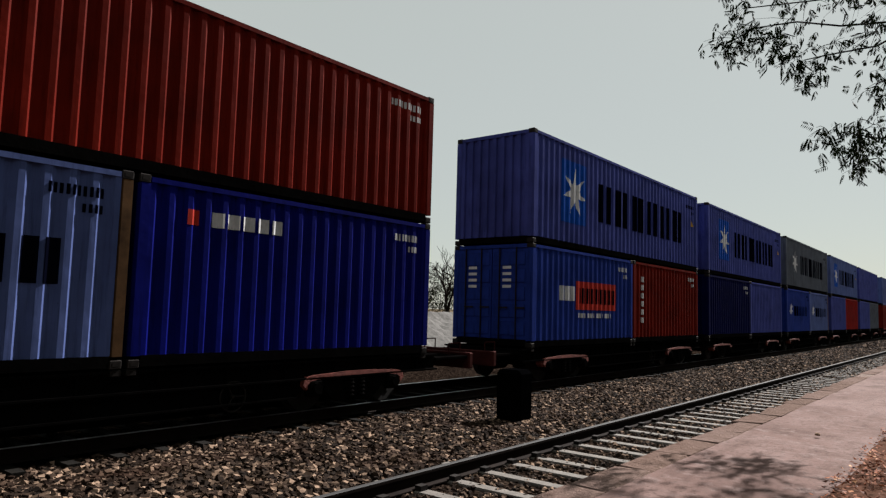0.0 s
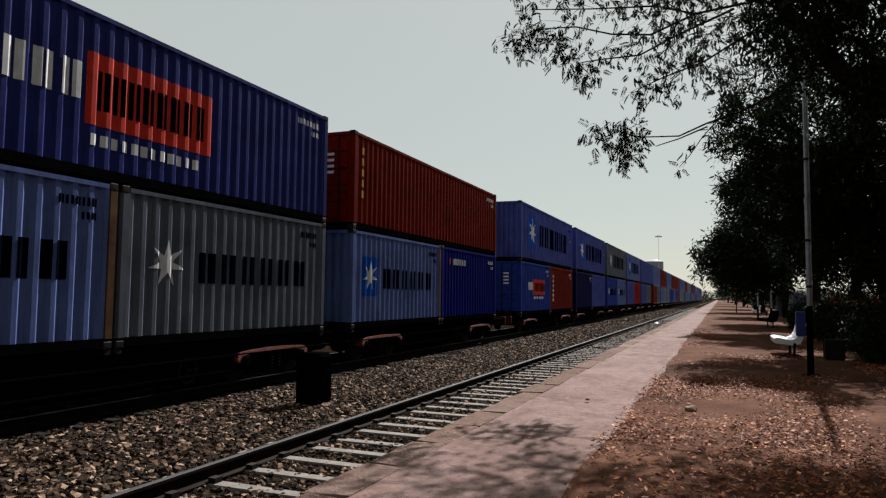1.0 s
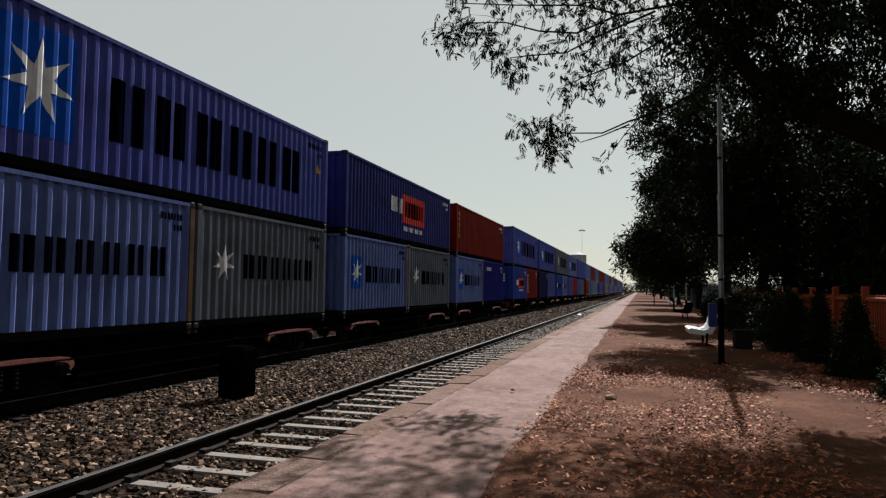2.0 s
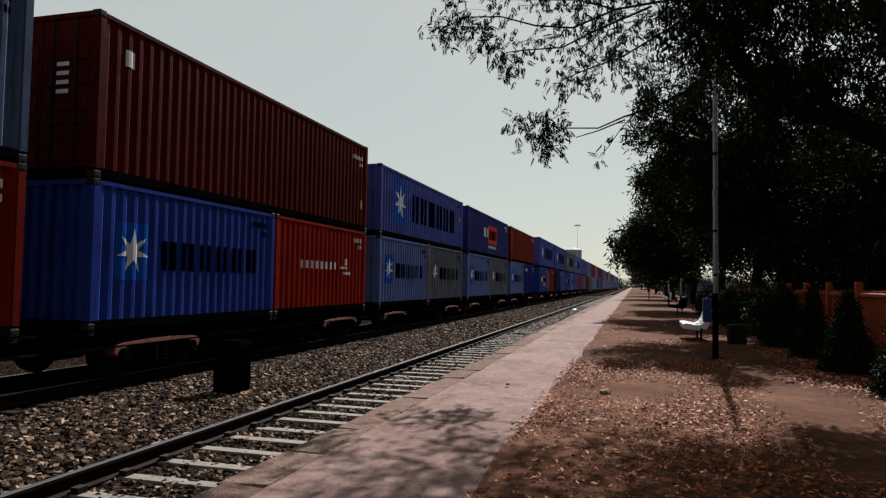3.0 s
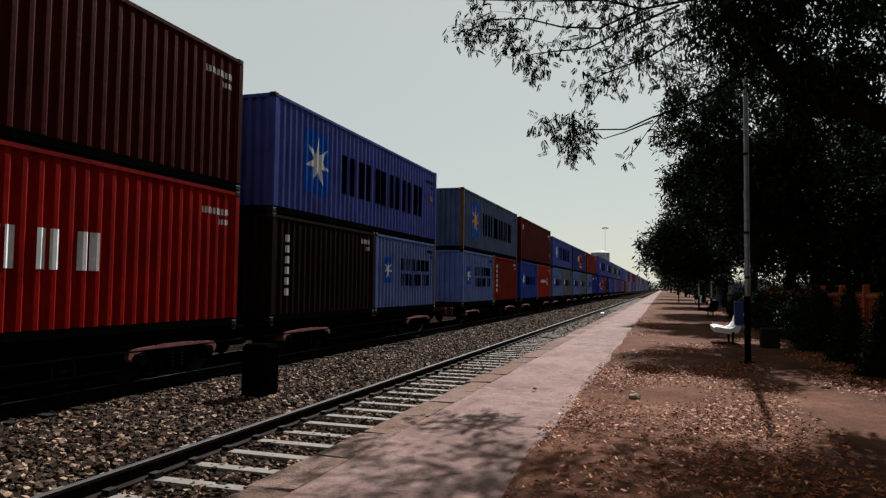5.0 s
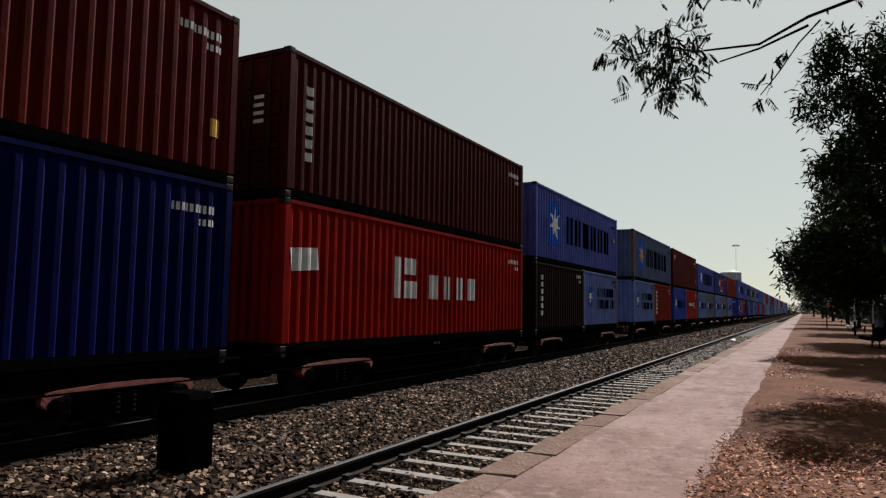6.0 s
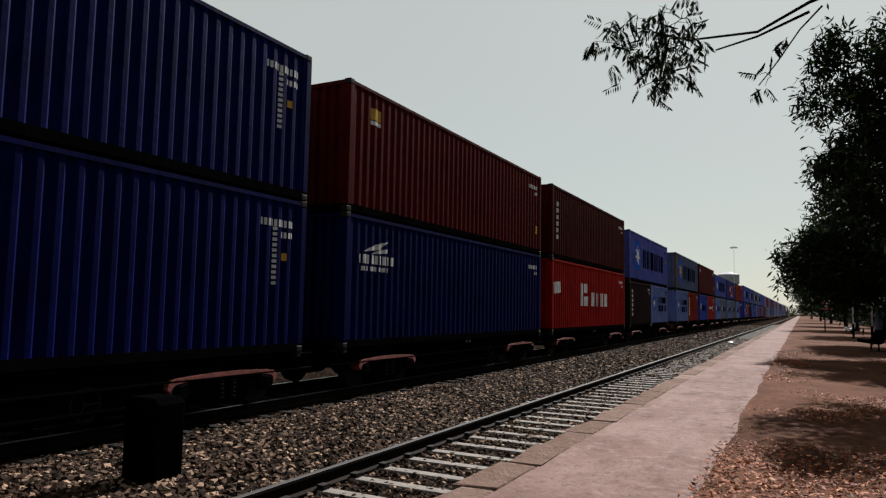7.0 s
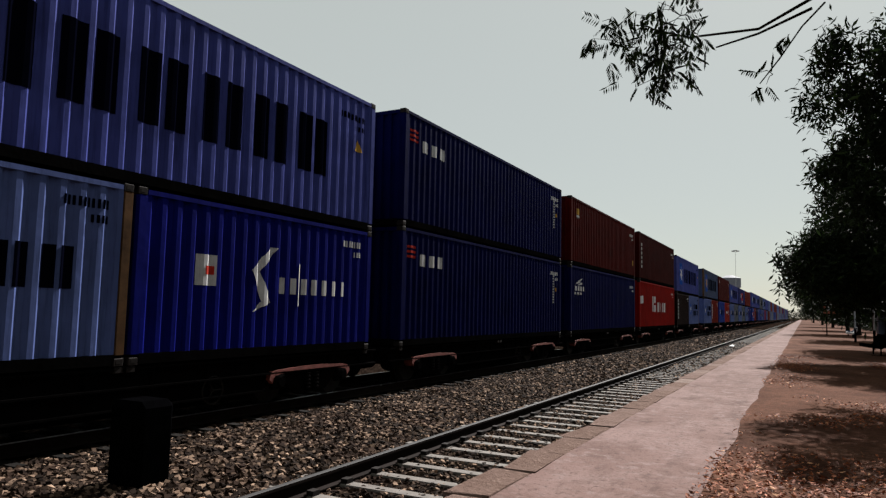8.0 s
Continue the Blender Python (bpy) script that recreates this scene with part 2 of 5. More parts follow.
def extrude_profile(bm, pts, y0, y1):
    """A closed profile of (x, z) points, drawn out along y."""
    a = [bm.verts.new((x, y0, z)) for x, z in pts]
    b = [bm.verts.new((x, y1, z)) for x, z in pts]
    n = len(pts)
    for i in range(n):
        bm.faces.new((a[i], a[(i + 1) % n], b[(i + 1) % n], b[i]))
    bm.faces.new(a[::-1])
    bm.faces.new(b)


def boxed(*dims, bevel=0.0, name="mesh"):
    bm = bmesh.new()
    box(bm, *dims, bevel=bevel)
    return mesh_of(bm, name)


def part(name, data, material, parent, label="", at=None):
    """One mesh object under a thing or a part; the material sits on the object, so that meshes are shared."""
    me = mesh_of(data, name) if isinstance(data, bmesh.types.BMesh) else data
    if not me.materials:
        me.materials.append(material)
    ob = new(name, me)
    ob.material_slots[0].link = "OBJECT"
    ob.material_slots[0].material = material
    if parent:
        ob.parent = parent
    if at is not None:
        ob.matrix_basis = at
    return tagged(ob, label)


def thing(name, label, category, group="", kind="", at=None):
    ob = new(name)
    ob.empty_display_size = 0.3
    if at is not None:
        ob.matrix_basis = at
    return tagged(ob, label, category, group, kind)


MOVING = []      # (object, x, y in the train, z)
# ---------------- ground, track bed, platform ----------------
PLAT_Z = 0.29
EDGE_X = -2.97


def grid_sheet(xs, ys, height, name):
    verts = [(x, y, height(x, y)) for y in ys for x in xs]
    w = len(xs)
    faces = [(j * w + i, j * w + i + 1, (j + 1) * w + i + 1, (j + 1) * w + i) for j in range(len(ys) - 1) for i in range(w - 1)]
    return raw_mesh(verts, faces, name)


def steps(a, b, n):
    return [a + (b - a) * i / n for i in range(n + 1)]


def setting(name, me, material, label, category):
    ob = part(name, me, material, None)
    return tagged(ob, label, category, kind="structure")


setting("ground", grid_sheet([-2500, -300, -60, -20, 20, 60, 300, 2500], [-600, -60, 0, 60, 300, 1200, 4500],
                             lambda x, y: -0.75, "ground"), GROUND, "dry brown field earth reaching to the horizon", "ground")


def bed_height(x, y):
    if x < -18.2:
        return -0.74
    if x < -17.0:
        return -0.74 + (x + 18.2) / 1.2 * 0.50
    n = 0.03 * noise.noise(Vector((x * 1.3, y * 0.9, 0)))
    if x < -7.9:
        return -0.24 + n
    if x < -5.42:
        return -0.20 + 0.03 * math.sin((x + 7.9) / 2.48 * math.pi) + n
    return -0.198 + n * 0.3


# Carried well past the far track: its dark colour stands for shade under wagons.
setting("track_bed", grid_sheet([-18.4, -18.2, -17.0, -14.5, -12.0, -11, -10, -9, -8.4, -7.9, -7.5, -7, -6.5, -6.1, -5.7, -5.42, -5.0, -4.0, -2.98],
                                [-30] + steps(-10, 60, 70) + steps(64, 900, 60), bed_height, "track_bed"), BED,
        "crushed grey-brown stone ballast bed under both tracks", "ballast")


def dirt_edge(y):
    return -1.12 + 0.06 * noise.noise(Vector((0.5, y * 0.55, 3))) + 0.04 * noise.noise(Vector((2.5, y * 2.3, 1)))


def dirt_sheet():
    ys = steps(-12, 45, 140) + steps(46, 900, 70)
    us = [0, 0.02, 0.05, 0.1, 0.16, 0.24, 0.34, 0.46, 0.6, 0.78, 1.0]
    verts, faces, w = [], [], len(us)
    for y in ys:
        e = dirt_edge(y)
        for u in us:
            x = e + u * (16 - e)
            h = PLAT_Z + 0.004 + min(u * 1.2, 0.03) + (0.025 * noise.noise(Vector((x * 0.8, y * 0.5, 7))) if u > 0.02 else 0)
            verts.append((x, y, max(h, PLAT_Z + 0.004)))
    for j in range(len(ys) - 1):
        for i in range(w - 1):
            faces.append((j * w + i, j * w + i + 1, (j + 1) * w + i + 1, (j + 1) * w + i))
    return raw_mesh(verts, faces, "platform_dirt")


setting("platform_dirt", dirt_sheet(), DIRT, "trodden brown earth strewn with dry leaves behind the paving", "earth")
paving = setting("platform", boxed(EDGE_X + 0.40, 16, -14, 900, -0.6, PLAT_Z, name="platform"), PAVING,
                 "low station platform with worn pinkish concrete paving", "platform")
part("edge_wall", boxed(EDGE_X + 0.03, EDGE_X + 0.40, -14, 900, -0.6, PLAT_Z - 0.13, name="edge_wall"), WALL_GREY, paving)


def rail_mesh(y0, y1):
    bm = bmesh.new()
    extrude_profile(bm, [(-0.075, -0.172), (0.075, -0.172), (0.075, -0.160), (0.012, -0.14), (0.010, -0.045),
                         (0.034, -0.035), (0.034, -0.004), (-0.034, -0.004), (-0.034, -0.035), (-0.010, -0.045), (-0.012, -0.14), (-0.075, -0.160)], y0, y1)
    return mesh_of(bm, "rail")


def head_mesh(y0, y1):
    bm = bmesh.new()
    extrude_profile(bm, [(-0.0345, -0.005), (0.0345, -0.005), (0.026, 0.0), (-0.026, 0.0)], y0, y1)
    return mesh_of(bm, "rail_head")


RAIL_ME, HEAD_ME = rail_mesh(-30, 900), head_mesh(-30, 900)
near_track = thing("railway_track_near", "broad-gauge railway track with pale concrete sleepers beside the platform", "railway track", kind="structure")
far_track = thing("railway_track_far", "broad-gauge railway track under the container train", "railway track", kind="structure")
for owner, xs in ((near_track, (-4.98, -3.30)), (far_track, (-9.16, -10.84))):
    for x in xs:
        r = part("rail", RAIL_ME, RAIL_SIDE, owner, at=pose(x, 0, 0))
        part("rail_head", HEAD_ME, RAIL_TOP if owner is near_track else RAIL_WORN, r, "polished running surface")


def ballast_stones():
    """Loose stones, each a dented block, over the ground between the rails and the two tracks."""
    rng = np.random.default_rng(5)
    spots = []

    def strew(n, x0, x1, y0, y1, size):
        a = np.empty((n, 4))
        a[:, 0] = rng.uniform(x0, x1, n)
        a[:, 1] = y0 + (y1 - y0) * rng.uniform(0, 1, n)
        a[:, 3] = size * rng.uniform(0.6, 1.35, n)
        a[:, 2] = [bed_height(x, y) for x, y in a[:, :2]]
        a[:, 2] += rng.uniform(-0.2, 0.75, n) * a[:, 3] * 0.5
        spots.append(a)

    strew(44000, -9.0, -5.08, 0.5, 26, 0.052)
    strew(3000, -9.0, -3.0, -14, 0.5, 0.10)
    strew(18000, -9.0, -5.08, 26, 56, 0.068)
    strew(6000, -9.0, -5.08, 56, 120, 0.11)
    strew(11000, -4.92, -3.0, 0.5, 26, 0.040)
    strew(3500, -4.92, -3.0, 26, 62, 0.06)
    a = np.concatenate(spots)
    n = len(a)
    cube = np.array([(x, y, z) for z in (-1, 1) for y in (-1, 1) for x in (-1, 1)], float) * 0.5
    v = cube[None] * rng.uniform(0.55, 1.15, (n, 8, 3))
    ang = rng.uniform(0, 6.28, (n, 3))
    for k, (i, j) in enumerate(((0, 1), (1, 2), (0, 2))):
        c, s = np.cos(ang[:, k])[:, None], np.sin(ang[:, k])[:, None]
        p, q = v[:, :, i].copy(), v[:, :, j].copy()
        v[:, :, i], v[:, :, j] = c * p - s * q, s * p + c * q
    v = v * a[:, 3][:, None, None] * np.array([1.15, 1.15, 0.85]) + a[:, None, :3]
    quad = np.array([(0, 2, 3, 1), (4, 5, 7, 6), (0, 1, 5, 4), (2, 6, 7, 3), (0, 4, 6, 2), (1, 3, 7, 5)])
    f = (quad[None] + (np.arange(n) * 8)[:, None, None]).reshape(-1, 4)
    me = bpy.data.meshes.new("ballast_stones")
    me.from_pydata(v.reshape(-1, 3).tolist(), [], f.tolist())
    me.update()
    return me


setting("ballast_stones", ballast_stones(), STONE, "loose angular grey and brown ballast stones between the tracks", "gravel")["kind"] = "stuff"

# ---------------- shipping containers ----------------
HALF_W = 1.219
STD, HIGH = 2.59, 2.896      # standard and high-cube heights
PERIOD = (0.076, 0.064, 0.078, 0.064)
CACHE = {}


def ribs(length):
    """Breaks (y, depth) of the corrugated side of a container of that length."""
    y, end, out, k = -length / 2 + 0.16, length / 2 - 0.16, [], 0
    depth = (0.0, 0.0, 0.036, 0.036)
    count = int((end - y) / sum(PERIOD))
    fit = (end - y) / (count * sum(PERIOD) + PERIOD[0])
    for i in range(count):
        for k in range(4):
            out.append((y, depth[k]))
            y += PERIOD[k] * fit
    out += [(y, 0.0), (end, 0.0)]
    return out


def rib_depth(breaks, y):
    for (a, da), (b, db) in zip(breaks, breaks[1:]):
        if a <= y <= b:
            return da + (db - da) * (y - a) / (b - a)
    return 0.0


SIDE_X = HALF_W - 0.012


def side_mesh(length, h):
    key = ("side", length, h)
    if key not in CACHE:
        b = ribs(length)
        verts = [(SIDE_X - d, y, z) for y, d in b for z in (0.17, h - 0.10)]
        CACHE[key] = raw_mesh(verts, [(2 * i, 2 * i + 2, 2 * i + 3, 2 * i + 1) for i in range(len(b) - 1)], "side_panel")
    return CACHE[key]


def end_mesh(length, h):
    key = ("end", length, h)
    if key not in CACHE:
        xs, x, k = [], -HALF_W + 0.16, 0
        depth = (0.0, 0.0, 0.045, 0.045)
        while x < HALF_W - 0.16:
            xs.append((x, depth[k % 4]))
            x += (0.11, 0.02, 0.10, 0.02)[k % 4]
            k += 1
        xs.append((HALF_W - 0.16, 0.0))
        verts = [(x, -length / 2 + 0.02 + d, z) for x, d in xs for z in (0.17, h - 0.10)]
        CACHE[key] = raw_mesh(verts, [(2 * i, 2 * i + 1, 2 * i + 3, 2 * i + 2) for i in range(len(xs) - 1)], "end_panel")
    return CACHE[key]


def cached(key, build):
    if key not in CACHE:
        CACHE[key] = build()
    return CACHE[key]


def mark_mesh(key, length, polys, proud=0.004):
    """Paint that follows the ribs: polygons in (y from the middle, z), laid 4 mm proud of the side."""
    def build():
        bm = bmesh.new()
        b = ribs(length)
        for poly in polys:
            bm.faces.new([bm.verts.new((0, y, z)) for y, z in poly])
        bmesh.ops.remove_doubles(bm, verts=bm.verts, dist=1e-4)
        lo, hi = min(p[0] for q in polys for p in q), max(p[0] for q in polys for p in q)
        for y, _ in b:
            if lo < y < hi:
                bmesh.ops.bisect_plane(bm, geom=bm.verts[:] + bm.edges[:] + bm.faces[:], plane_co=(0, y, 0), plane_no=(0, 1, 0), dist=1e-5)
        for v in bm.verts:
            v.co.x = SIDE_X - rib_depth(b, v.co.y) + proud
        return mesh_of(bm, "marking")
    return cached(key, build)


def bar(y, z, w, h):
    return [(y, z), (y + w, z), (y + w, z + h), (y, z + h)]


def word(y0, y1, z, h, n, fill=0.66):
    """A word as plain upright bars of its letters' size."""
    p = (y1 - y0) / n
    if h < 0.4:
        return [bar(y0 + i * p + p * (1 - fill) / 2, z, p * fill, h) for i in range(n)]
    # tall letters: two plain uprights each
    return [bar(y0 + i * p + p * ((1 - fill) / 2 + k * fill * 0.58), z, p * fill * 0.42, h) for i in range(n) for k in (0, 1)]


def column(y, z0, z1, w, n, fill=0.66):
    p = (z1 - z0) / n
    return [bar(y, z0 + i * p, w, p * fill) for i in range(n)]


def star(yc, zc, r, points=7):
    out = []
    for i in range(points * 2):
        a = math.pi / 2 + i * math.pi / points
        q = r if i % 2 == 0 else r * 0.36
        out.append((yc + q * math.cos(a), zc + q * math.sin(a)))
    mid = (yc, zc)
    return [[mid, out[i], out[(i + 1) % len(out)]] for i in range(len(out))]


def markings(kind, length):
    """The markings of a container: (name, material, polygons)."""
    L = length

    def at(f):
        return -L / 2 + f * L
    big = L > 8
    m = []
    if kind in ("star", "star_gold", "star_faint"):
        r = 0.68 if big else 0.42
        yc, zc = at(0.18 if big else 0.17), 1.40 if big else 1.38
        if kind != "star_faint":
            m.append(("logo_panel", SKY_MARK, [bar(yc - r * 1.05, zc - r * 1.25, r * 2.1, r * 2.5)]))
        m.append(("logo_star", YELLOW_MARK if kind == "star_gold" else WHITE, star(yc, zc, r)))
        m.append(("brand_bars", DARK, word(at(0.285), at(0.875), 0.78 if big else 1.06, 1.12 if big else 0.56, 6, 0.72)))
    if kind == "star_double":
        m.append(("logo_panel", SKY_MARK, [bar(at(0.13), 1.0, 0.62, 0.85)]))
        m.append(("logo_star", WHITE, star(at(0.13) + 0.31, 1.43, 0.33)))
        m.append(("brand_bars", DARK, word(at(0.36), at(0.88), 1.45, 0.42, 6, 0.68) + word(at(0.36), at(0.88), 0.90, 0.42, 7, 0.68)))
    if kind == "patch":
        y0, y1, y2 = (at(0.33), at(0.444), at(0.668)) if big else (at(0.22), at(0.39), at(0.81))
        z0, ph = (0.82, 1.12) if big else (0.97, 0.78)
        m.append(("brand_bars", WHITE, word(y0, y1 - 0.05, z0 + ph * 0.3, ph * 0.5, 3, 0.7)))
        m.append(("logo_panel", RED_MARK, [bar(y1, z0, y2 - y1, ph)]))
        m.append(("text_line", WHITE, word(y1 + 0.05, y2 - 0.3, z0 - ph * 0.28, ph * 0.16, 12, 0.6)))
        m.append(("panel_text", DARK, word(y1 + 0.15, y2 - 0.15, z0 + ph * 0.22, ph * 0.55, 8, 0.72)))
    if kind == "column_yellow":
        m.append(("brand_bars", YELLOW_MARK, column(at(0.035), 0.85, 2.3, 0.17, 5)))
    if kind == "column_white":
        m.append(("brand_bars", WHITE, column(at(0.11 if not big else 0.045), 0.62, 2.2, 0.19, 6)))
    if kind == "corner_word":
        m.append(("brand_bars", WHITE, word(at(0.18), at(0.40), 1.98, 0.22, 5, 0.75)))
        m.append(("logo_spot", RED_MARK, [bar(at(0.12), 1.98, 0.2, 0.22)]))
    if kind == "faint_word":
        m.append(("brand_bars", WHITE, word(at(0.22), at(0.62), 1.25, 0.22, 8, 0.35) + [bar(at(0.70), 1.1, 0.5, 0.09), bar(at(0.66), 1.28, 0.62, 0.07), bar(at(0.72), 1.4, 0.2, 0.2)]))
    if kind == "k_line":
        m.append(("flag", WHITE, [[(at(0.022), 1.36), (at(0.088), 1.42), (at(0.083), 1.86), (at(0.016), 1.80)]]))
        m.append(("brand_bars", WHITE, [bar(at(0.325), 0.92, 0.30, 0.98), bar(at(0.358), 0.92, 0.60, 0.42), bar(at(0.358), 1.50, 0.56, 0.40)] + word(at(0.45), at(0.70), 0.92, 0.62, 4, 0.55)))
    if kind == "wing":
        m.append(("brand_bars", WHITE, word(at(0.04), at(0.16), 1.68, 0.2, 9, 0.6) + word(at(0.05), at(0.145), 1.52, 0.1, 7, 0.6)))
        m.append(("logo_wing", WHITE, [[(at(0.055), 1.94), (at(0.11), 2.02), (at(0.14), 2.24), (at(0.095), 2.12)], [(at(0.08), 1.90), (at(0.135), 1.96), (at(0.137), 2.06), (at(0.11), 2.01)]]))
    if kind == "stripes":
        m.append(("logo_stripe", RED_MARK, [bar(at(0.022), 2.24 - 0.12 * i, 0.42, 0.06) for i in range(3)]))
        m.append(("brand_bars", WHITE, word(at(0.07), at(0.18), 1.82, 0.30, 3, 0.6)))
    if kind == "script":
        m.append(("logo_spot", WHITE, [bar(at(0.19), 1.2, 0.42, 0.5)]))
        m.append(("logo_mark", RED_MARK, [bar(at(0.22), 1.38, 0.2, 0.14)]))
        m.append(("brand_bars", WHITE, [[(at(0.40), 0.78), (at(0.48), 0.95), (at(0.43), 1.5), (at(0.50), 1.95), (at(0.47), 1.95), (at(0.395), 1.52), (at(0.44), 0.97)]]
                  + word(at(0.50), at(0.86), 1.12, 0.3, 7, 0.4) + [bar(at(0.60), 0.9, 0.06, 0.8)]))
    if kind == "badge":
        m.append(("logo_spot", YELLOW_MARK, [bar(at(0.07), 2.05, 0.4, 0.26)]))
        m.append(("logo_mark", WHITE, [bar(at(0.07), 1.93, 0.4, 0.09)]))
    if kind == "tall_mark":
        m.append(("logo_mark", WHITE, [bar(at(0.055), 1.95, 0.24, 0.3)]))
    if big and kind in ("star", "badge", "tall_mark"):
        m.append(("hazard_mark", YELLOW_MARK, [[(L / 2 - 0.75, 1.52), (L / 2 - 0.47, 1.52), (L / 2 - 0.61, 1.78)]] if kind == "star" else [bar(L / 2 - 0.55, 0.55, 0.2, 0.3)]))
    if kind not in ("plain",):
        w = 0.9 if big else 0.7
        m.append(("number_line", WHITE if kind not in ("star", "star_gold", "star_faint", "star_double") else DARK,
                  word(L / 2 - 0.35 - w, L / 2 - 0.35, 2.17, 0.13, 10, 0.6) + word(L / 2 - 0.35 - w * 0.4, L / 2 - 0.35, 1.97, 0.11, 4, 0.6)))
    if kind in ("stripes",):
        m.append(("side_number", WHITE, column(L / 2 - 0.9, 1.1, 2.2, 0.09, 11, 0.6)))
        m.append(("hazard_mark", YELLOW_MARK, [bar(L / 2 - 0.65, 1.55, 0.12, 0.14)]))
    return m


def corner_post_mesh(h):
    bm = bmesh.new()
    extrude_profile(bm, [(-0.08, -0.08), (0.08, -0.08), (0.08, 0.05), (0.03, 0.08), (-0.08, 0.08)], 0.16, h - 0.12)
    bmesh.ops.rotate(bm, verts=bm.verts, cent=(0, 0, 0), matrix=Matrix.Rotation(math.pi / 2, 3, "X"))
    for v in bm.verts:
        v.co.z = abs(v.co.z)
    return mesh_of(bm, "corner_post")


def casting_mesh():
    bm = bmesh.new()
    box(bm, -0.089, 0.089, -0.081, 0.081, 0, 0.118, bevel=0.012)
    box(bm, 0.0895, 0.0905, -0.04, 0.04, 0.035, 0.085)
    return mesh_of(bm, "corner_casting")


def door_mesh(h):
    return boxed(0.01, HALF_W - 0.16, -0.025, 0.025, 0.18, h - 0.12, bevel=0.01, name="door")


def door_panel_mesh():
    return boxed(0.07, HALF_W - 0.22, -0.04, -0.024, 0, 0.34, bevel=0.012, name="door_panel")


def lock_mesh(h):
    bm = bmesh.new()
    rod(bm, (0, -0.055, 0.15), (0, -0.055, h - 0.1), 0.018, seg=8)
    box(bm, -0.02, 0.26, -0.075, -0.055, 0.95, 0.99)
    return mesh_of(bm, "locking_bar")


def container(length, y, z, color, kind, label, doors_rear=False, simple=False, h=STD):
    """A corrugated steel container, base at z, centre y metres along the train."""
    root = thing("shipping_container", label, "shipping container", "containers on the train")
    MOVING.append((root, TRAIN_X, y, z))
    mat = PAINT[color]
    hl = length / 2
    for turn in ((0,) if simple else (0, 180)):
        part("side_panel", side_mesh(length, h), mat, root, at=pose(0, 0, 0, 0, 0, turn))
        # near-black rail carries the shadow band between stacked containers
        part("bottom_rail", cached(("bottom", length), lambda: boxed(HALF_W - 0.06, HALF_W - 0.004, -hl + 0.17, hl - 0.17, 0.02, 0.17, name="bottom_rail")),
             mat if simple else GRIME_SHADE, root, "bottom side rail, shade painted in on near containers", at=pose(0, 0, 0, 0, 0, turn))
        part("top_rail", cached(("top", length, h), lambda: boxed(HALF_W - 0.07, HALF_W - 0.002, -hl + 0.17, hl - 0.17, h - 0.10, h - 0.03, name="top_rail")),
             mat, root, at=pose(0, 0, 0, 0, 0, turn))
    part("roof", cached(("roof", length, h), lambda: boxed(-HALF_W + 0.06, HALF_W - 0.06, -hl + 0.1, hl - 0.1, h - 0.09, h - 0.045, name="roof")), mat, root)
    part("floor", cached(("floor", length), lambda: boxed(-HALF_W + 0.06, HALF_W - 0.06, -hl + 0.1, hl - 0.1, 0.07, 0.16, name="floor")), GRIME_SHADE, root, "near-black underside")
    ends = (0, 180)
    for turn in ends:
        if doors_rear and turn == 0:
            for side in (1, -1):
                d = part("door", cached(("door", h), lambda: door_mesh(h)), mat, root, at=pose(0, -hl + 0.05, 0) @ Matrix.Scale(1, 4) if side == 1 else pose(-HALF_W + 0.15, -hl + 0.05, 0))
                for i in range(5):
                    part("door_panel", cached(("doorpanel",), door_panel_mesh), mat, d, at=pose(0, 0, 0.28 + i * 0.44))
                for x in (0.25, 0.75):
                    part("locking_bar", cached(("lock", h), lambda: lock_mesh(h)), CASTING, d, at=pose(x, 0, 0))
                for i in range(4):
                    part("writing_bar", cached(("doornum",), lambda: boxed(0.34, 0.60, -0.047, -0.044, 0, 0.07, name="writing_bar")), WHITE, d, at=pose(0, 0, 1.95 - 0.16 * i))
        else:
            part("end_panel", end_mesh(length, h), mat, root, at=pose(0, 0, 0, 0, 0, turn))
        part("end_rail", cached(("endrail", length, h), lambda: boxed(-HALF_W + 0.17, HALF_W - 0.17, -hl + 0.005, -hl + 0.08, h - 0.11, h - 0.02, name="end_rail")), mat, root, at=pose(0, 0, 0, 0, 0, turn))
        part("end_sill", cached(("endsill", length), lambda: boxed(-HALF_W + 0.17, HALF_W - 0.17, -hl + 0.005, -hl + 0.08, 0.02, 0.17, name="end_sill")), GRIME_SHADE, root, at=pose(0, 0, 0, 0, 0, turn))
    for sx in (1, -1):
        for sy in (1, -1):
            post = RUSTY if (color == "pale_blue" and length < 8 and sy > 0) or (color == "blue_grey" and sy < 0) else mat
            part("corner_post", cached(("post", h), lambda: corner_post_mesh(h)), post, root, at=pose(sx * (HALF_W - 0.083), sy * (hl - 0.085), 0))
            for zz in (0, h - 0.118):
                part("corner_casting", cached(("cast",), casting_mesh), CASTING, root, at=pose(sx * (HALF_W - 0.089), sy * (hl - 0.081), zz, 0, 0, 0 if sx > 0 else 180))
    for name, mm, polys in markings(kind, length):
        if simple and name.startswith("number"):
            continue
        lift = pose(0, 0, (h - STD) * 0.5)
        if name == "brand_bars":
            for i, poly in enumerate(polys):
                part("brand_bar", mark_mesh((kind, length, name, i), length, [poly], 0.008), mm, root, at=lift)
        else:
            ob = part(name, mark_mesh((kind, length, name), length, polys, 0.004 if name in ("logo_panel", "logo_spot", "flag") else 0.008), mm, root, at=lift)
            if name in ("number_line", "text_line", "panel_text", "side_number"):
                tagged(ob, kind="stuff")
    return root


